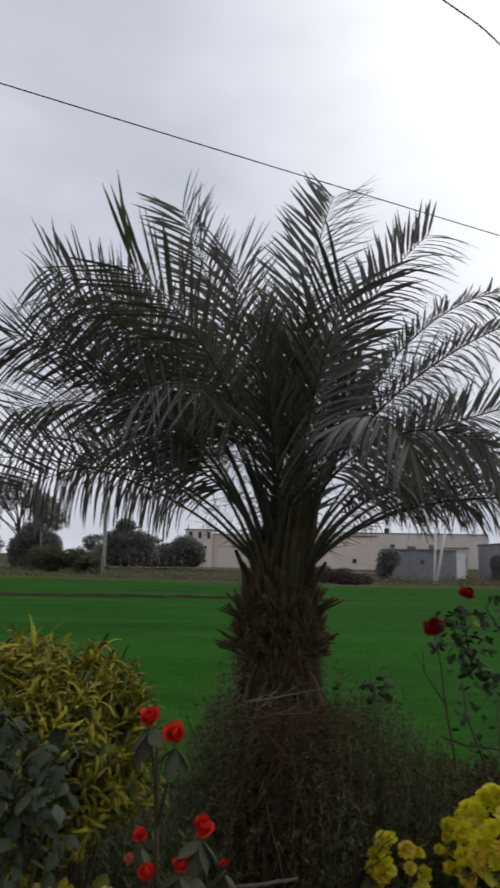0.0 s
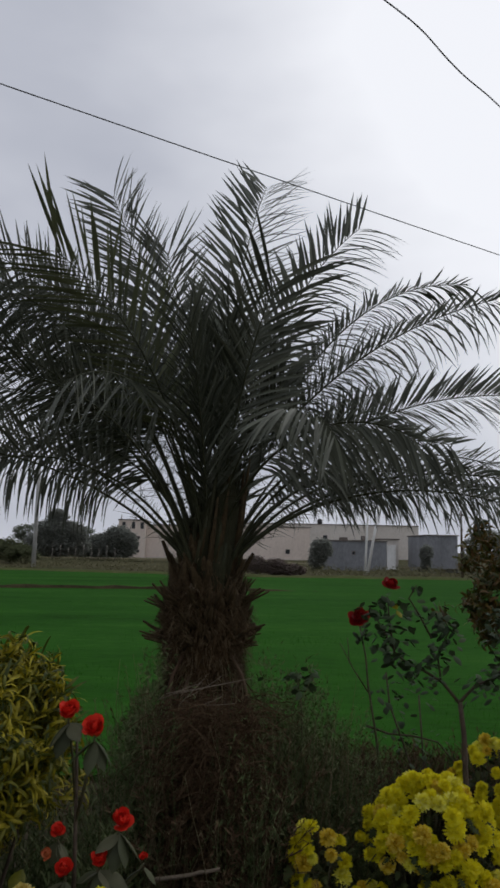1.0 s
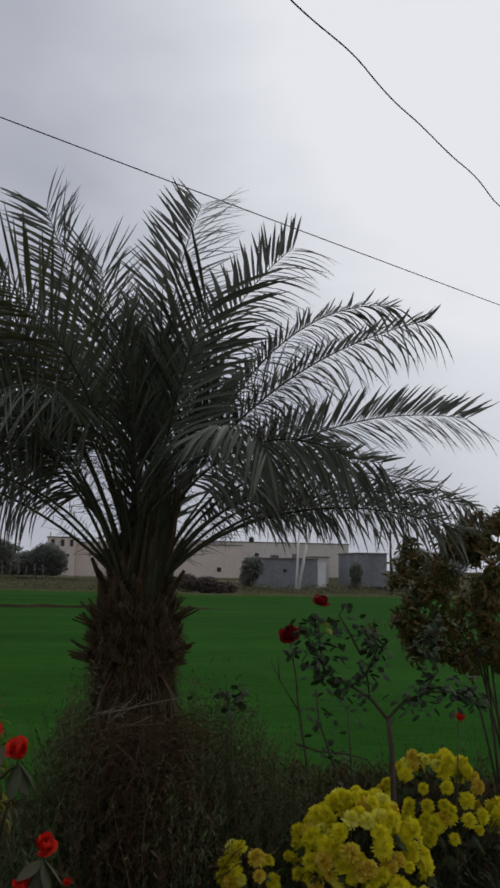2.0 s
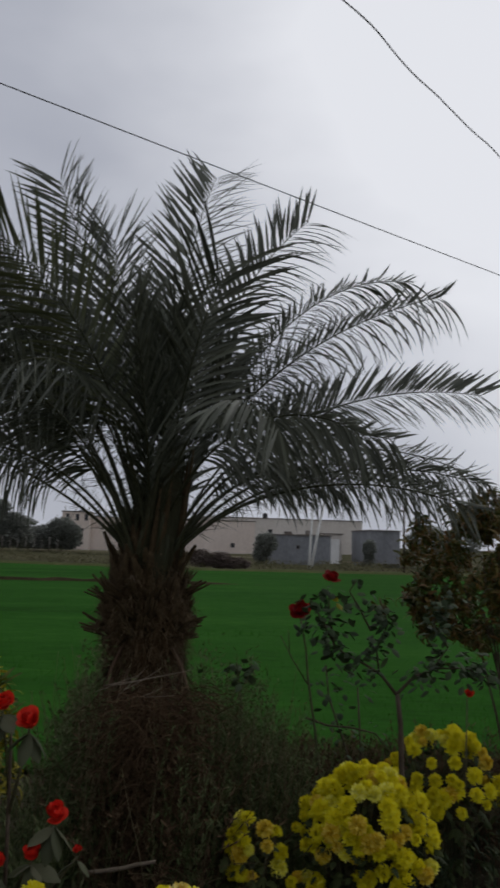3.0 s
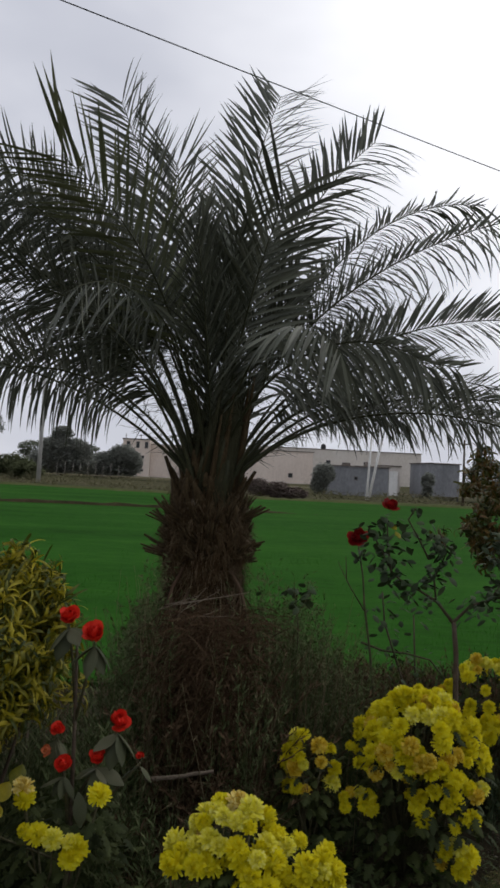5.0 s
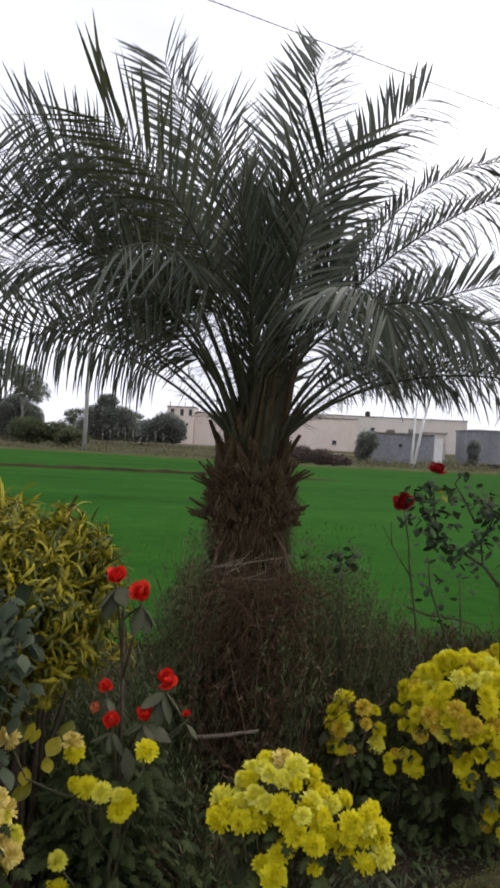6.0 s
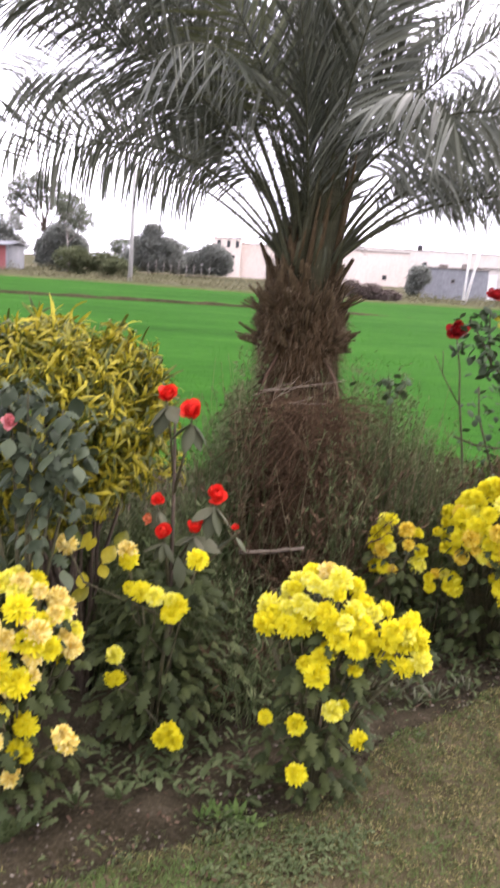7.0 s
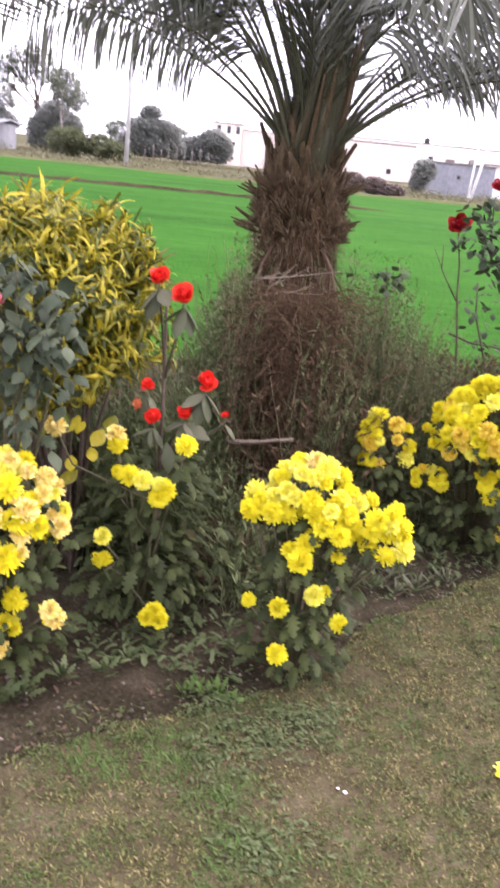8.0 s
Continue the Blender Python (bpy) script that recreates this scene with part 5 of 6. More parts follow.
def build_mums():
    low = [(0.83, 2.30, 0.315), (0.935, 2.31, 0.365), (0.965, 2.33, 0.37), (1.02, 2.29, 0.29), (0.84, 2.22, 0.20), (0.735, 2.31, 0.325)]
    mum_plant((0.89, 2.45, 0), "bushy chrysanthemum covered in bright yellow flowers", dome(12, (0.78, 2.45, 0.59), (0.09, 0.08, 0.05), -0.1) + dome(21, (0.90, 2.47, 0.65), (0.12, 0.11, 0.10), -0.2) + dome(8, (0.96, 2.37, 0.57), (0.06, 0.05, 0.08), -0.4) + dome(10, (1.09, 2.45, 0.58), (0.10, 0.08, 0.06), -0.2) + dome(4, (0.92, 2.33, 0.49), (0.08, 0.05, 0.04), -0.4) + dome(7, (1.14, 2.42, 0.52), (0.06, 0.06, 0.05), -0.5) + [Vector(p) for p in low], 250, ((0.72, 1.10), (2.26, 2.62), (0.04, 0.58)), 0.03, 0.45)
    mum_plant((-0.03, 2.22, 0), "tall chrysanthemum heavy with yellow and peach flowers", dome(68, (-0.03, 2.22, 0.51), (0.185, 0.16, 0.23), -0.2, 0.029) + dome(34, (-0.10, 2.14, 0.28), (0.15, 0.12, 0.20), -0.6) + [Vector((0.165, 2.1, 0.33)), Vector((0.18, 2.11, 0.30)), Vector((0.16, 2.12, 0.285))], 220, ((-0.24, 0.16), (2.08, 2.5), (0.05, 0.58)), 0.48, 0.25)
    mid = [(0.30, 2.52, 0.61), (0.35, 2.50, 0.605), (0.40, 2.50, 0.60), (0.42, 2.51, 0.575), (0.405, 2.49, 0.555), (0.26, 2.53, 0.615), (0.23, 2.48, 0.40), (0.215, 2.48, 0.315), (0.23, 2.50, 0.305),
           (0.42, 2.47, 0.15), (0.395, 2.46, 0.13), (0.44, 2.46, 0.125), (0.48, 2.52, 0.735), (0.06, 2.5, 0.76), (0.25, 2.56, 0.70), (0.24, 2.57, 0.73)]
    mum_plant((0.33, 2.66, 0), "leafy chrysanthemum with a few scattered yellow flowers", [Vector(p) for p in mid], 430, ((0.06, 0.62), (2.48, 3.0), (0.03, 0.62)), 0.12, 0.2)
    mum_plant((1.25, 3.60, 0), "small chrysanthemum with yellow and browning flowers", dome(19, (1.25, 3.58, 0.475), (0.11, 0.10, 0.15), -0.6), 150, ((1.10, 1.42), (3.44, 3.76), (0.02, 0.45)), 0.34, 0.1, 5)
    mum_plant((1.68, 3.66, 0), "broad chrysanthemum covered in yellow flowers", dome(100, (1.71, 3.62, 0.50), (0.28, 0.24, 0.30), 0.0, 0.031) + dome(20, (1.80, 3.48, 0.39), (0.17, 0.10, 0.13), -0.7) + dome(7, (1.44, 3.52, 0.36), (0.07, 0.05, 0.04), -0.5) + dome(10, (1.85, 3.44, 0.17), (0.075, 0.06, 0.06), -0.5), 330, ((1.36, 2.06), (3.34, 3.86), (0.02, 0.56)), 0.17, 0.1, 5)
    mum_plant((2.28, 4.34, 0), "chrysanthemum with yellow flowers behind the rose stem", dome(74, (2.28, 4.27, 0.46), (0.33, 0.24, 0.37), 0.0), 200, ((2.0, 2.6), (4.1, 4.5), (0.03, 0.65)), 0.2, 0.15, 5)
    f = tagged(new("fallen_flower", MUMS[2]), "single yellow chrysanthemum head lying on the lawn", "flower")
    f.matrix_basis = aim((1.52, 2.0, 0.045), (0.1, -0.3, 1))


build_mums()


def croton(at, label, centre, radii, count, single, mat, leaf=0.125, width=0.0145, stems=30):
    """Stems from the ground and a dense head of long, curled, mottled leaves."""
    t = thing("croton_bush", at, label, "bush", "croton bushes")
    c = Vector(centre)
    g, tips = Geo(), []
    for i in range(stems):
        u = ball_point()
        tip = c + Vector((u.x * radii[0], u.y * radii[1], u.z * radii[2])) * 0.82
        tips.append(tip)
        root = Vector(at) + Vector((R.uniform(-0.08, 0.08), R.uniform(-0.08, 0.08), 0))
        g.tube([root, root.lerp(tip, 0.4) + Vector((0, 0, 0.10)), root.lerp(tip, 0.75) + Vector((0, 0, 0.06)), tip], [0.010, 0.008, 0.006, 0.004], 5)
    part("stem", g, M_WOOD, t)
    rest, done = Geo(), 0
    for _ in range(count // 26):
        u = ball_point()
        u = u.normalized() * u.length ** 0.3
        if noise.noise(u * 2.3 + Vector((c.x * 3, 0, 0))) < -0.42:
            continue
        u *= 1 + 0.28 * noise.noise(u.normalized() * 2.6 + Vector((0, 4, 0)))
        heart = c + Vector((u.x * radii[0], u.y * radii[1], u.z * radii[2]))
        heart.x -= 0.34 * radii[0] * max(0.0, -u.z)
        axis = Vector((u.x * 0.7, u.y * 0.7, u.z * 0.3 + 1.1))
        for _ in range(26):
            p = heart - axis * R.uniform(0.0, leaf * 0.5) + jitter((0, 0, 0), leaf * 0.22)
            out = axis + jitter((0, 0, 0), 0.8)
            g1 = rest if done >= single else Geo()
            g1.leaf(p, out, jitter((0, 0, 0), 1), leaf * R.uniform(0.6, 1.25), width * R.uniform(0.7, 1.35), 6, R.uniform(-0.2, 0.7), 0.4, R.choice((-1, 1)) * R.uniform(0.8, 6.5), (0.4, 0.85, 1.0, 0.9, 0.35), R.uniform(-1.6, 1.6))
            if done < single:
                part("leaf", g1, mat, t)
            done += 1
    part("leaves", rest, mat, t, kind="stuff")
    return t


def build_crotons():
    t = croton((-0.05, 3.0, 0), "dense croton bush with curled yellow-green leaves", (-0.14, 2.98, 1.05), (0.46, 0.36, 0.37), 19000, 280, M_CROTON, 0.105, 0.0105)
    big = plain_leaf("leaf", M_CROTON, 0.075, 0.05, 0.5)
    for p in [(R.uniform(-0.35, 0.25), R.uniform(2.66, 2.8), R.uniform(0.45, 0.75)) for _ in range(11)] + [(0.06, 2.72, 0.83), (0.03, 2.66, 0.76), (0.10, 2.7, 0.72), (-0.02, 2.7, 0.70), (0.2, 2.74, 0.74), (0.16, 2.75, 0.68), (0.12, 2.72, 0.62), (-0.1, 2.7, 0.6)]:
        part("leaf", big, None, t, "broad yellow lower leaf", m=leaf_pose(p, (R.uniform(-0.6, 0.6), -0.8, -0.3), R.uniform(0.8, 1.2)))
    croton((3.2, 5.4, 0), "large croton bush with rusty yellow and green leaves", (3.2, 5.3, 1.66), (0.80, 0.6, 0.54), 9000, 250, M_CROTON_RED, 0.10, 0.017, 14)


build_crotons()

ROSELEAF = [plain_leaf("leaf", M_ROSELEAF, 0.072, 0.047, 1.3, (0.08, 0.75, 1.0, 0.85, 0.5, 0.04)), lobed_leaf("leaf", M_ROSELEAF, 0.068, 0.05, 0.9)]
DULLLEAF = [plain_leaf("leaf", M_DULLLEAF, 0.10, 0.05, 0.9), plain_leaf("leaf", M_DULLLEAF, 0.085, 0.044, 0.6)]
DARKLEAF = [plain_leaf("leaf", M_DARKLEAF, 0.048, 0.03, 1.2), plain_leaf("leaf", M_DARKLEAF, 0.038, 0.026, 0.8)]
RED_BLOOM = [rose_bloom("flower", M_RED, 0.040), rose_bloom("flower", M_RED, 0.037)]
DARK_BLOOM = [rose_bloom("flower", M_DEEPRED, 0.050)]
PINK_BLOOM = [rose_bloom("flower", M_PINK, 0.025), rose_bloom("flower", M_CORAL, 0.024)]


def build_bluish_rose():
    t = thing("rose_bush", (-0.06, 2.42, 0), "rose bush with dull bluish-green leaves and a pink bud", "rose bush", "rose bushes")
    g = Geo()
    tips = [(0.08, 2.36, 1.22), (-0.02, 2.34, 1.27), (0.12, 2.36, 1.13), (-0.10, 2.4, 1.25), (0.0, 2.34, 1.1), (-0.2, 2.4, 1.2), (-0.28, 2.42, 1.05), (0.04, 2.36, 0.95)]
    for p in tips:
        g.tube([(-0.06, 2.42, 0), (-0.06 + (p[0] + 0.06) * 0.3, 2.42, p[2] * 0.5), (p[0] * 0.8 - 0.012, p[1] + 0.03, p[2] * 0.85), p], [0.009, 0.007, 0.005, 0.003], 5)
    part("stem", g, M_STEM, t)
    for _ in range(290):
        q = Vector(tips[R.randrange(len(tips))])
        p = q + Vector((R.gauss(-0.02, 0.06), R.gauss(0, 0.05), R.gauss(-0.06, 0.08)))
        p.x, p.z = min(p.x, 0.15), min(p.z, q.z + 0.03)
        a = R.uniform(0, 6.283)
        part("leaf", ROSELEAF[R.randrange(2)], None, t, m=leaf_pose(p, (math.cos(a), math.sin(a) - 0.5, R.uniform(-0.7, 0.1)), R.uniform(0.75, 1.2)))
    part("flower", PINK_BLOOM[0], None, t, "small pink half-open bud", m=aim((-0.045, 2.27, 1.19), (0.2, -1, 0.5), 0.4))


build_bluish_rose()


def build_red_flowers():
    t = thing("red_rose_bush", (0.40, 2.74, 0), "slender rose bush with bright red blooms and broad dull leaves", "rose bush", "rose bushes")
    blooms = [((0.332, 2.69, 1.231), 1.0, 0), ((0.422, 2.66, 1.184), 1.2, 1), ((0.51, 2.67, 0.905), 1.05, 0), ((0.35, 2.64, 0.775), 0.9, 1), ((0.45, 2.65, 0.80), 0.8, 0), ((0.315, 2.69, 0.87), 0.72, 1), ((0.585, 2.68, 0.80), 0.4, 0)]
    g = Geo()
    g.tube([(0.375, 2.74, 0), (0.365, 2.74, 0.5), (0.36, 2.74, 0.9), (0.355, 2.73, 1.16)], [0.0085, 0.0075, 0.0065, 0.0045], 7)
    part("stem", g, M_WOOD, t, "dark upright main stem")
    g = Geo()
    for (p, s, k) in blooms:
        p = Vector(p)
        root = Vector((0.36, 2.74, max(0.15, p.z - 0.3)))
        g.tube([root, root.lerp(p, 0.6) + Vector((0, 0.02, -0.02)), p - Vector((0, 0, 0.02))], [0.006, 0.005, 0.0035], 5)
    part("branch", g, M_STEM, t)
    for (p, s, k) in blooms:
        p = Vector(p)
        n = 5 if s > 0.5 else 2
        for i in range(n):
            a = -0.3 - 2.6 * i / (n - 1) + R.uniform(-0.3, 0.3)
            part("leaf", DULLLEAF[R.randrange(2)], None, t, m=leaf_pose(p - Vector((0, -0.01, 0.035)), (math.cos(a), math.sin(a) * 0.8, R.uniform(-0.9, 0.0)), R.uniform(0.75, 1.2) * (0.6 + 0.4 * s)))
        part("flower", RED_BLOOM[k], None, t, m=aim(p, (R.uniform(-0.3, 0.3), -0.75, 0.8), R.uniform(0, 6), s))
    part("leaf", DULLLEAF[0], None, t, "curled pale dying leaf", m=leaf_pose((0.40, 2.63, 0.70), (0.4, -0.5, -0.8), 1.1))
    part("bud", PINK_BLOOM[1], None, t, "small coral bud", m=aim((0.29, 2.67, 0.81), (-0.4, -0.7, 0.6), 0.2, 0.8))


build_red_flowers()


def rose_branch(g, pts, r0, r1):
    n = len(pts)
    g.tube(pts, [r0 + (r1 - r0) * i / (n - 1) for i in range(n)], 6)


def build_standard_rose():
    Y = 3.85
    t = thing("standard_rose", (1.955, Y, 0), "standard rose with a bare stem, dark leaves and dark red roses", "rose bush", "rose bushes")
    g = Geo()
    rose_branch(g, [(1.955, Y, 0), (1.940, Y, 0.675), (1.932, Y, 0.933), (1.915, Y, 1.079)], 0.014, 0.011)
    part("trunk", g, M_WOOD, t)
    limbs = [
        [(1.915, Y, 1.070), (1.829, Y, 1.164), (1.743, Y - 0.02, 1.216), (1.666, Y - 0.03, 1.242), (1.606, Y - 0.04, 1.293), (1.537, Y - 0.05, 1.413), (1.486, Y - 0.05, 1.508)],
        [(1.606, Y - 0.04, 1.293), (1.589, Y - 0.05, 1.413), (1.571, Y - 0.05, 1.551)],
        [(1.829, Y, 1.164), (1.812, Y, 1.276), (1.855, Y - 0.02, 1.388), (1.829, Y, 1.508)],
        [(1.786, Y, 1.362), (1.726, Y, 1.465), (1.683, Y, 1.533), (1.717, Y, 1.602)],
        [(1.915, Y, 1.079), (2.000, Y, 1.147), (2.103, Y + 0.05, 1.190), (2.155, Y, 1.293)],
        [(2.103, Y + 0.05, 1.190), (2.258, Y, 1.207), (2.361, Y, 1.147)],
        [(2.155, Y, 1.293), (2.086, Y, 1.413), (2.138, Y, 1.516)]]
    for k, l in enumerate(limbs):
        g = Geo()
        rose_branch(g, [jitter(p, 0.012) if 0 < i < len(l) - 1 else p for i, p in enumerate(l)], 0.008 if k in (0, 4) else 0.005, 0.003)
        part("branch", g, M_WOOD, t)
        pts = [Vector(p) for p in l]
        for _ in range((95, 60, 95, 24, 75, 75, 75)[k]):
            p, d = at_line(pts, R.uniform(0.2, 1.0))
            a = R.uniform(0, 6.283)
            q = p + Vector((R.gauss(0, 0.032), R.gauss(0, 0.035), R.gauss(0, 0.03)))
            part("leaf", DARKLEAF[R.randrange(2)], None, t, m=leaf_pose(q, (math.cos(a), math.sin(a), R.uniform(-0.6, 0.4)), R.uniform(0.8, 1.35)))
    for p, s in (((1.580, Y - 0.08, 1.598), 0.8),):
        part("flower", DARK_BLOOM[0], None, t, "dark red rose", m=aim(p, (0.1, -0.7, 0.8), 1.0, s))
    for p in ((1.589, Y - 0.05, 1.525), (1.614, Y - 0.05, 1.490)):
        part("leaf", plain_leaf("leaf", M_CROTON, 0.05, 0.03), None, t, "yellowing leaf", m=leaf_pose(p, (0.3, -0.8, -0.3)))
    c = thing("rose_cane", (1.66, 4.45, 0), "thin rose cane bearing one dark red rose", "rose bush", "rose bushes")
    g = Geo()
    rose_branch(g, [(1.70, 4.45, 0), (1.69, 4.46, 0.45), (1.64, 4.44, 0.80), (1.60, 4.45, 1.05), (1.585, 4.44, 1.2), (1.555, 4.45, 1.36)], 0.008, 0.004)
    part("stem", g, M_STEM, c)
    g = Geo()
    rose_branch(g, [(1.60, 4.45, 1.02), (1.52, 4.45, 1.14), (1.45, 4.45, 1.27)], 0.004, 0.002)
    rose_branch(g, [(1.50, 4.45, 1.17), (1.49, 4.45, 1.3)], 0.003, 0.002)
    part("branch", g, M_WOOD, c, "dead bare twig")
    for _ in range(14):
        a = R.uniform(0, 6.283)
        part("leaf", DARKLEAF[R.randrange(2)], None, c, m=leaf_pose((1.565 + R.gauss(0, 0.03), 4.43, 1.33 + R.gauss(0, 0.02)), (math.cos(a), math.sin(a), -0.3), 1.1))
    part("flower", DARK_BLOOM[0], None, c, m=aim((1.545, 4.40, 1.405), (-0.1, -0.9, 0.5), 2.0, 1.2))
    s = thing("rose_sucker", (1.95, 4.5, 0), "low rose shoots with sparse dark leaves", "rose bush", "rose bushes")
    g = Geo()
    for l in ([(1.95, 4.5, 0), (1.85, 4.5, 0.6), (1.72, 4.48, 0.95), (1.70, 4.48, 1.12)], [(1.95, 4.5, 0), (1.9, 4.5, 0.7), (1.88, 4.5, 1.0)], [(1.60, 4.5, 0.84), (1.72, 4.5, 0.80), (1.85, 4.5, 0.79), (1.98, 4.5, 0.76), (2.1, 4.5, 0.62)]):
        rose_branch(g, l, 0.007, 0.004)
    part("stem", g, M_WOOD, s)
    for _ in range(70):
        p = Vector((R.gauss(1.78, 0.10), R.uniform(4.4, 4.6), R.choice((R.gauss(1.06, 0.06), R.gauss(0.85, 0.10), R.gauss(0.78, 0.04)))))
        a = R.uniform(0, 6.283)
        part("leaf", DARKLEAF[R.randrange(2)], None, s, m=leaf_pose(p, (math.cos(a), math.sin(a), R.uniform(-0.4, 0.3)), R.uniform(0.8, 1.3)))
    f = thing("orange_flower", (2.32, 4.1, 0), "single orange-red flower among the weeds", "flower")
    part("stem", Geo().tube([(2.32, 4.1, 0), (2.33, 4.1, 0.6), (2.34, 4.1, 1.02)], [0.005, 0.004, 0.003], 5), M_STEM, f)
    part("flower", RED_BLOOM[1], None, f, m=aim((2.34, 4.08, 1.04), (0, -0.7, 0.7), 0, 0.75))


build_standard_rose()


def leafy_shoot():
    t = thing("leafy_shoot", (1.22, 3.95, 0), "tall weed shoot with dark green leaves above the thicket", "weed")
    pts = [Vector((1.22, 3.95, 0)), Vector((1.20, 3.94, 0.6)), Vector((1.20, 3.92, 1.0)), Vector((1.17, 3.9, 1.2))]
    part("stem", Geo().tube(pts, [0.006, 0.005, 0.004, 0.003], 5), M_STEM, t)
    for _ in range(34):
        a = R.uniform(0, 6.283)
        q = Vector((R.gauss(1.19, 0.045), R.gauss(3.9, 0.04), R.gauss(1.17, 0.03)))
        part("leaf", DARKLEAF[R.randrange(2)], None, t, m=leaf_pose(q, (math.cos(a), math.sin(a), R.uniform(-0.5, 0.2)), R.uniform(0.8, 1.3)))


leafy_shoot()


def weed_plant(x, y, n, size, mat, label, narrow=False):
    t = thing("weed_plant", (x, y, 0.01), label, "weed", "weeds in the bed")
    me = plain_leaf("leaf", mat, 0.062 * size, 0.013 * size, 0.3) if narrow else lobed_leaf("leaf", mat, 0.06 * size, 0.03 * size, 0.5)
    for i in range(n):
        a = 6.283 * i / n + R.uniform(-0.3, 0.3)
        part("leaf", me, None, t, m=leaf_pose((x + 0.012 * math.cos(a), y + 0.012 * math.sin(a), 0.02 + R.uniform(0, 0.03) * size), (math.cos(a), math.sin(a), R.uniform(0.5, 1.6)), R.uniform(0.8, 1.3)))
    for i in range(2):
        part("leaf", me, None, t, m=leaf_pose((x, y, 0.03), (R.uniform(-0.2, 0.2), R.uniform(-0.2, 0.2), 2), R.uniform(0.8, 1.2)))


for x, y, s in ((1.215, 3.06, 1.0), (1.285, 3.13, 1.1), (1.388, 3.08, 1.1), (1.31, 3.05, 0.8), (1.53, 3.19, 1.0), (1.50, 3.22, 0.8)):
    weed_plant(x, y, 7, s, M_DULLLEAF, "small pale grey-green weed in bare soil", True)
for x, y, s in ((1.77, 3.53, 1.6), (1.79, 3.55, 1.4)):
    weed_plant(x, y, 9, s, M_GREENGRASS, "upright tuft of bright green grass by the bed", True)
for x, y, s in ((0.304, 2.255, 0.9), (0.179, 2.213, 0.8), (0.04, 2.03, 1.3), (0.088, 2.10, 1.2), (0.64, 2.22, 0.7), (0.60, 2.25, 0.6), (0.67, 2.24, 0.7), (0.71, 2.19, 0.6), (0.57, 2.2, 0.6), (0.36, 2.36, 0.6), (0.5, 2.32, 0.5), (-0.12, 2.02, 1.2)):
    weed_plant(x, y, 8, s, M_GREENGRASS if x > 0.5 else M_GROUNDLEAF, "small green weed in bare soil")


# ---- grass, clods and pebbles ----
def near(x, y, spots):
    """How deep (x, y) lies in any of the round spots (x, y, radius)."""
    return max(math.exp(-((x - a) ** 2 + (y - b) ** 2) / (r * r)) for a, b, r in spots)


GREEN_SPOTS = [(0.37, 1.85, 0.10), (0.585, 1.93, 0.11), (0.78, 1.62, 0.10), (0.73, 1.78, 0.09), (1.75, 2.75, 0.10)]
BARE_SPOTS = [(0.95, 1.96, 0.09), (1.02, 1.85, 0.09), (0.93, 1.78, 0.07), (0.14, 1.72, 0.13), (0.28, 1.60, 0.08), (1.12, 2.42, 0.07)]
HERB_SPOTS = [(0.80, 2.05, 0.10), (0.90, 2.08, 0.08), (0.86, 1.62, 0.09), (0.72, 1.90, 0.09), (0.66, 2.12, 0.08), (0.98, 2.16, 0.07)]


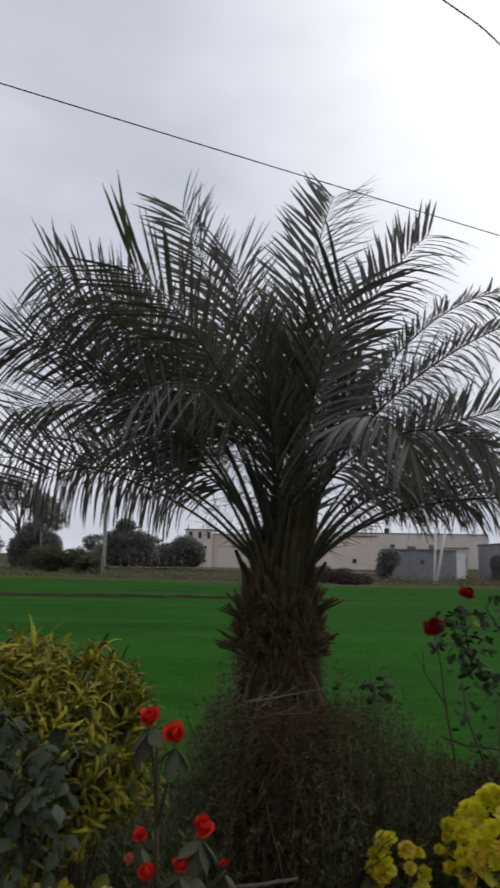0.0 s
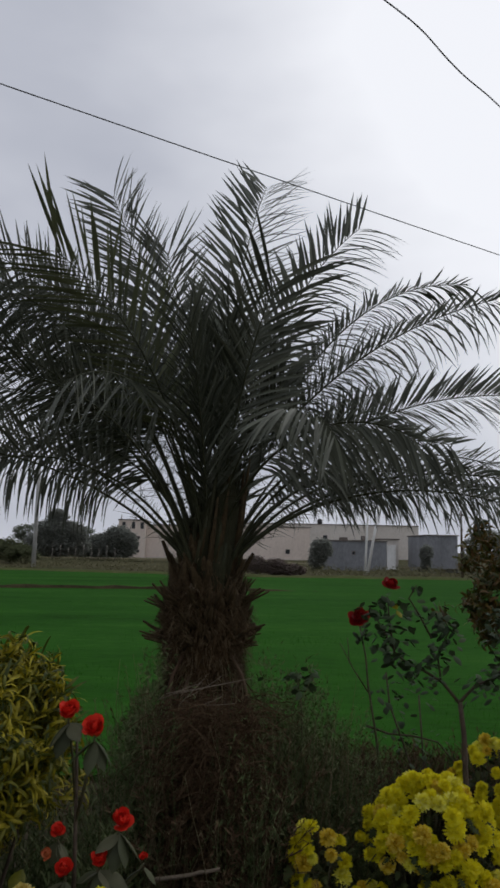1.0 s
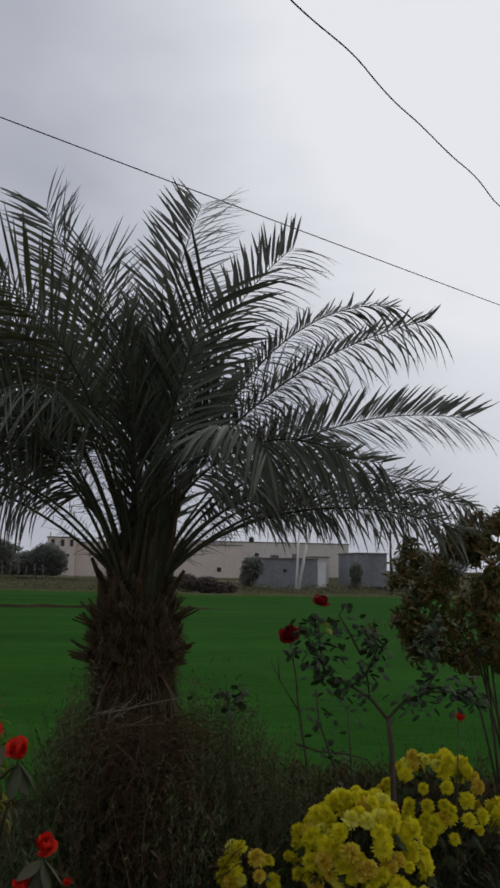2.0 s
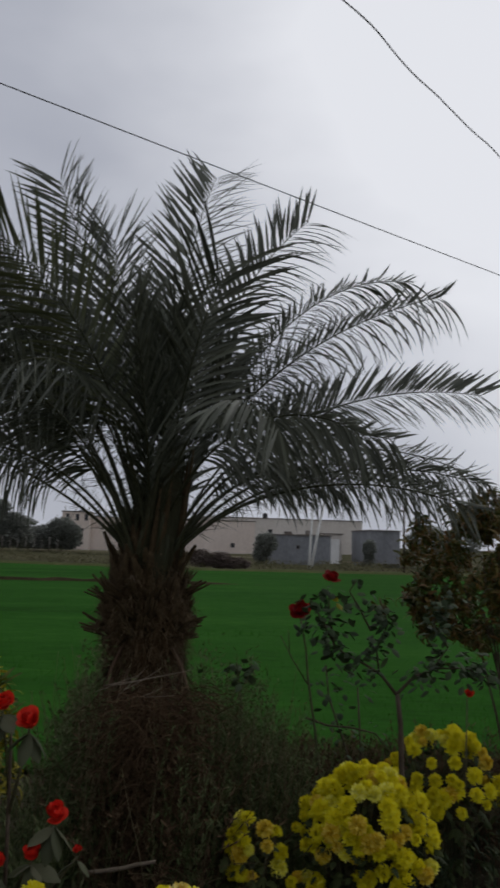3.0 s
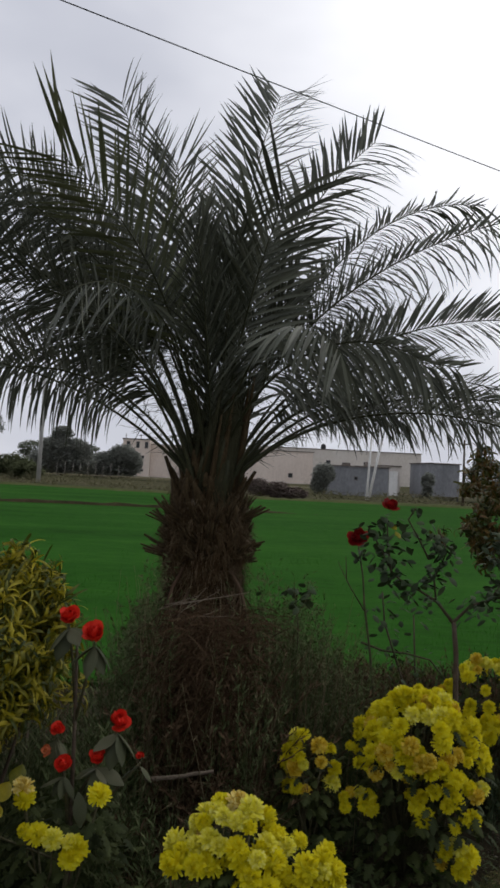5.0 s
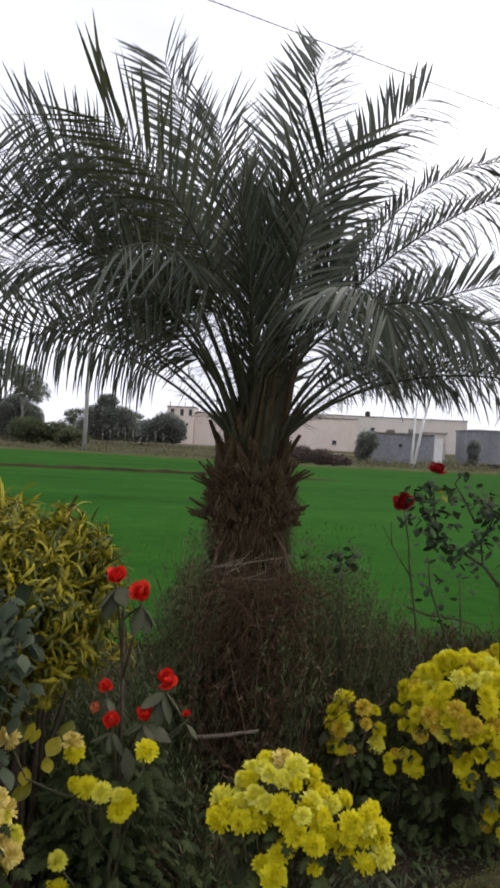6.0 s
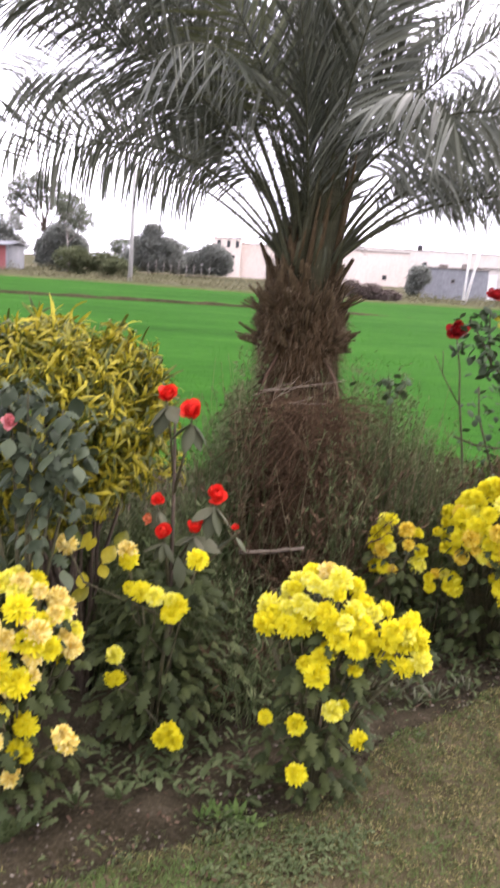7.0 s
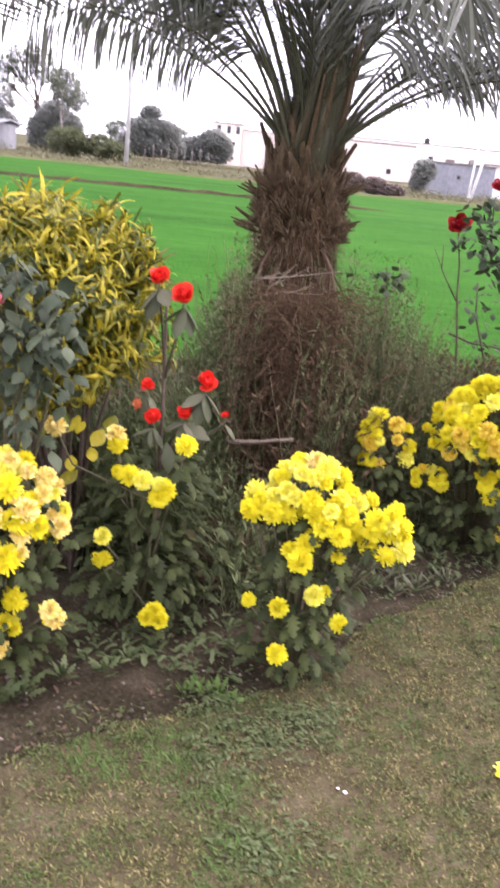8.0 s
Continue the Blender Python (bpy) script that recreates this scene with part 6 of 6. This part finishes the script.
def build_turf():
    dry, olive, green = Geo(), Geo(), Geo()
    for _ in range(390000):
        x, y = R.uniform(-0.8, 3.0), R.uniform(0.8, 3.9)
        if R.random() < 2.2 * max(-0.3 - x, x - 2.5, 1.2 - y, 0.0):
            continue
        e = along(LAWN_EDGE, x)
        k = noise.noise(Vector((x * 2.6, y * 2.6, 0))) + 0.5 * noise.noise(Vector((x * 9, y * 9, 3)))
        c = noise.noise(Vector((x * 24, y * 24, 7))) + 0.6 * noise.noise(Vector((x * 60, y * 60, 1)))
        if y > e + 0.06 * k or c + 0.4 * k < -0.55 or R.random() < 0.9 * near(x, y, BARE_SPOTS):
            continue
        lush = near(x, y, GREEN_SPOTS)
        tone = noise.noise(Vector((x * 6, y * 6, 9))) + 0.7 * noise.noise(Vector((x * 19, y * 19, 2))) + R.gauss(0, 0.45) + 1.6 * lush
        g = green if tone > 0.75 else olive if tone > -0.05 else dry
        a = R.uniform(0, 6.283)
        ln = R.uniform(0.006, 0.015) * (1 + 0.5 * lush) * (1 + 0.5 * c)
        p, w = (x, y, lawn_z(x, y) - 0.001), R.uniform(0.003, 0.0055)
        if R.random() < 0.45:
            g.fleck(p, (math.cos(a), math.sin(a), R.uniform(0.0, 0.9)), (-math.sin(a), math.cos(a), R.uniform(-0.5, 0.5)), ln, w * 1.3)
        else:
            g.blade(p, (ln * math.cos(a), ln * math.sin(a), ln * R.uniform(0.2, 1.2)), w)
    for _ in range(210000):
        x, y = R.uniform(-6, 7), R.uniform(-5, 6)
        if (-0.3 < x < 2.5 and y > 1.2) or y > along(LAWN_EDGE, x) or noise.noise(Vector((x * 1.7, y * 1.7, 0))) < -0.45:
            continue
        a = R.uniform(0, 6.283)
        ln = R.uniform(0.015, 0.035)
        (green if R.random() < 0.12 else olive if R.random() < 0.6 else dry).blade((x, y, lawn_z(x, y) - 0.004), (ln * math.cos(a), ln * math.sin(a), ln * R.uniform(0.1, 0.6)), R.uniform(0.010, 0.017))
    for _ in range(900):
        x = R.uniform(-0.6, 2.4)
        y = along(LAWN_EDGE, x) + abs(R.gauss(0, 0.10))
        a = R.uniform(0, 6.283)
        (olive if R.random() < 0.6 else dry).leaf((x, y, 0.012), (math.cos(a), math.sin(a), R.uniform(0.05, 0.9)), (-math.sin(a), math.cos(a), 0), R.uniform(0.010, 0.024), 0.004, 2, 0.25, 0.2, 0, (0.9, 1, 0.1))
    whole("olive_grass", olive, M_OLIVEGRASS, "short olive grass and clover of the lawn", "grass", kind="stuff")
    whole("dry_grass", dry, M_GRASS, "short dry straw-coloured grass of the lawn", "grass", kind="stuff")
    whole("green_grass", green, M_GREENGRASS, "short fresh green grass in the lawn", "grass", kind="stuff")
    g = Geo()
    for _ in range(3200):
        x = R.uniform(-0.8, 2.6)
        y = along(LAWN_EDGE, x) + R.uniform(-0.25, 1.1) * R.random()
        s = 0.0025 + 0.009 * R.random() ** 4
        i0 = len(g.v)
        for dx, dy, dz in ((1, 0, 0), (0, 1, 0), (-1, 0, 0), (0, -1, 0), (0, 0, 1), (0, 0, -1)):
            g.v.append((x + s * dx * R.uniform(0.6, 1.3), y + s * dy * R.uniform(0.6, 1.3), 0.016 + s * dz * R.uniform(0.4, 0.9)))
        for a, b in ((0, 1), (1, 2), (2, 3), (3, 0)):
            g.f += [(i0 + a, i0 + b, i0 + 4), (i0 + b, i0 + a, i0 + 5)]
    whole("soil_clods", g, M_CLOD, "crumbs and clods of dry earth in the bed", "soil", kind="stuff")
    g = Geo()
    for _ in range(900):
        x = R.uniform(-0.6, 2.4)
        y = along(LAWN_EDGE, x) + R.gauss(0.1, 0.3)
        a = R.uniform(0, 6.283)
        g.leaf((x, y, 0.04), (math.cos(a), math.sin(a), R.uniform(-0.1, 0.25)), (-math.sin(a), math.cos(a), R.uniform(-0.4, 0.4)), R.uniform(0.010, 0.028), R.uniform(0.005, 0.011), 2, 0.2, 0.3, R.uniform(-1, 1), (0.4, 1, 0.2))
    h = Geo()
    for _ in range(190):
        x0, y0, r0 = R.choice(HERB_SPOTS)
        x, y = R.gauss(x0, r0 * 0.7), R.gauss(y0, r0 * 0.6)
        if R.random() < 0.22:
            x = R.uniform(-0.5, 2.3)
            y = along(LAWN_EDGE, x) + R.gauss(0.05, 0.10)
        for _ in range(R.randrange(4, 13)):
            q = Vector((x + R.gauss(0, 0.022), y + R.gauss(0, 0.02), 0.036 + R.uniform(0, 0.022)))
            a = R.uniform(0, 6.283)
            h.leaf(q, (math.cos(a), math.sin(a), R.uniform(-0.1, 0.6)), (-math.sin(a), math.cos(a), 0), R.uniform(0.007, 0.026), R.uniform(0.004, 0.012), 2, 0.4, 0.25, 0, (0.3, 1, 0.35))
    for _ in range(700):
        x, y = (R.uniform(1.12, 2.1), R.uniform(3.05, 3.75)) if R.random() < 0.7 else (R.uniform(0.15, 0.75), R.uniform(2.32, 2.7))
        if y < along(LAWN_EDGE, x) + 0.12:
            continue
        a = R.uniform(0, 6.283)
        ln = R.uniform(0.025, 0.06)
        h.leaf((x, y, R.uniform(0.01, 0.05)), (math.cos(a), math.sin(a), R.uniform(0.1, 1.3)), (-math.sin(a), math.cos(a), 0), ln, ln * R.uniform(0.25, 0.5), 4, R.uniform(0.3, 1.2), 0.3, 0, (0.2, 0.9, 0.7, 1.0, 0.1))
    for _ in range(420):
        x, y = R.uniform(-0.3, 2.0), R.uniform(1.35, 2.6)
        if y > along(LAWN_EDGE, x) or noise.noise(Vector((x * 3, y * 3, 5))) < -0.05:
            continue
        for _ in range(R.randrange(3, 9)):
            q = Vector((x + R.gauss(0, 0.014), y + R.gauss(0, 0.014), lawn_z(x, y) + R.uniform(0.002, 0.008)))
            a = R.uniform(0, 6.283)
            h.leaf(q, (math.cos(a), math.sin(a), R.uniform(0, 0.5)), (-math.sin(a), math.cos(a), 0), R.uniform(0.006, 0.012), R.uniform(0.004, 0.008), 2, 0.3, 0.25, 0, (0.4, 1, 0.4))
    whole("low_herbs", h, M_GROUNDLEAF, "low grey-green herbs along the lawn's edge", "weeds", kind="stuff")
    whole("leaf_litter", g, M_DEAD, "small fallen brown leaves on soil and lawn", "leaf litter", kind="stuff")
    bm = bmesh.new()
    bmesh.ops.create_icosphere(bm, subdivisions=2, radius=0.011)
    for v in bm.verts:
        v.co = Vector((v.co.x * 1.25, v.co.y * 0.9, v.co.z * 0.7)) * (1 + 0.2 * noise.noise(v.co * 120))
    me = bpy.data.meshes.new("pebble")
    bm.to_mesh(me)
    bm.free()
    me.materials.append(M_PEBBLE)
    for x, y, s in ((1.058, 1.845, 0.5), (1.039, 1.857, 0.35), (0.10, 2.10, 0.35)):
        p = tagged(new("pebble", me), "small white pebble lying on the lawn", "pebble", "pebbles")
        p.matrix_basis = Matrix.Translation((x, y, 0.038)) @ Matrix.Rotation(R.uniform(0, 6), 4, "Z") @ Matrix.Scale(s, 4)


build_turf()
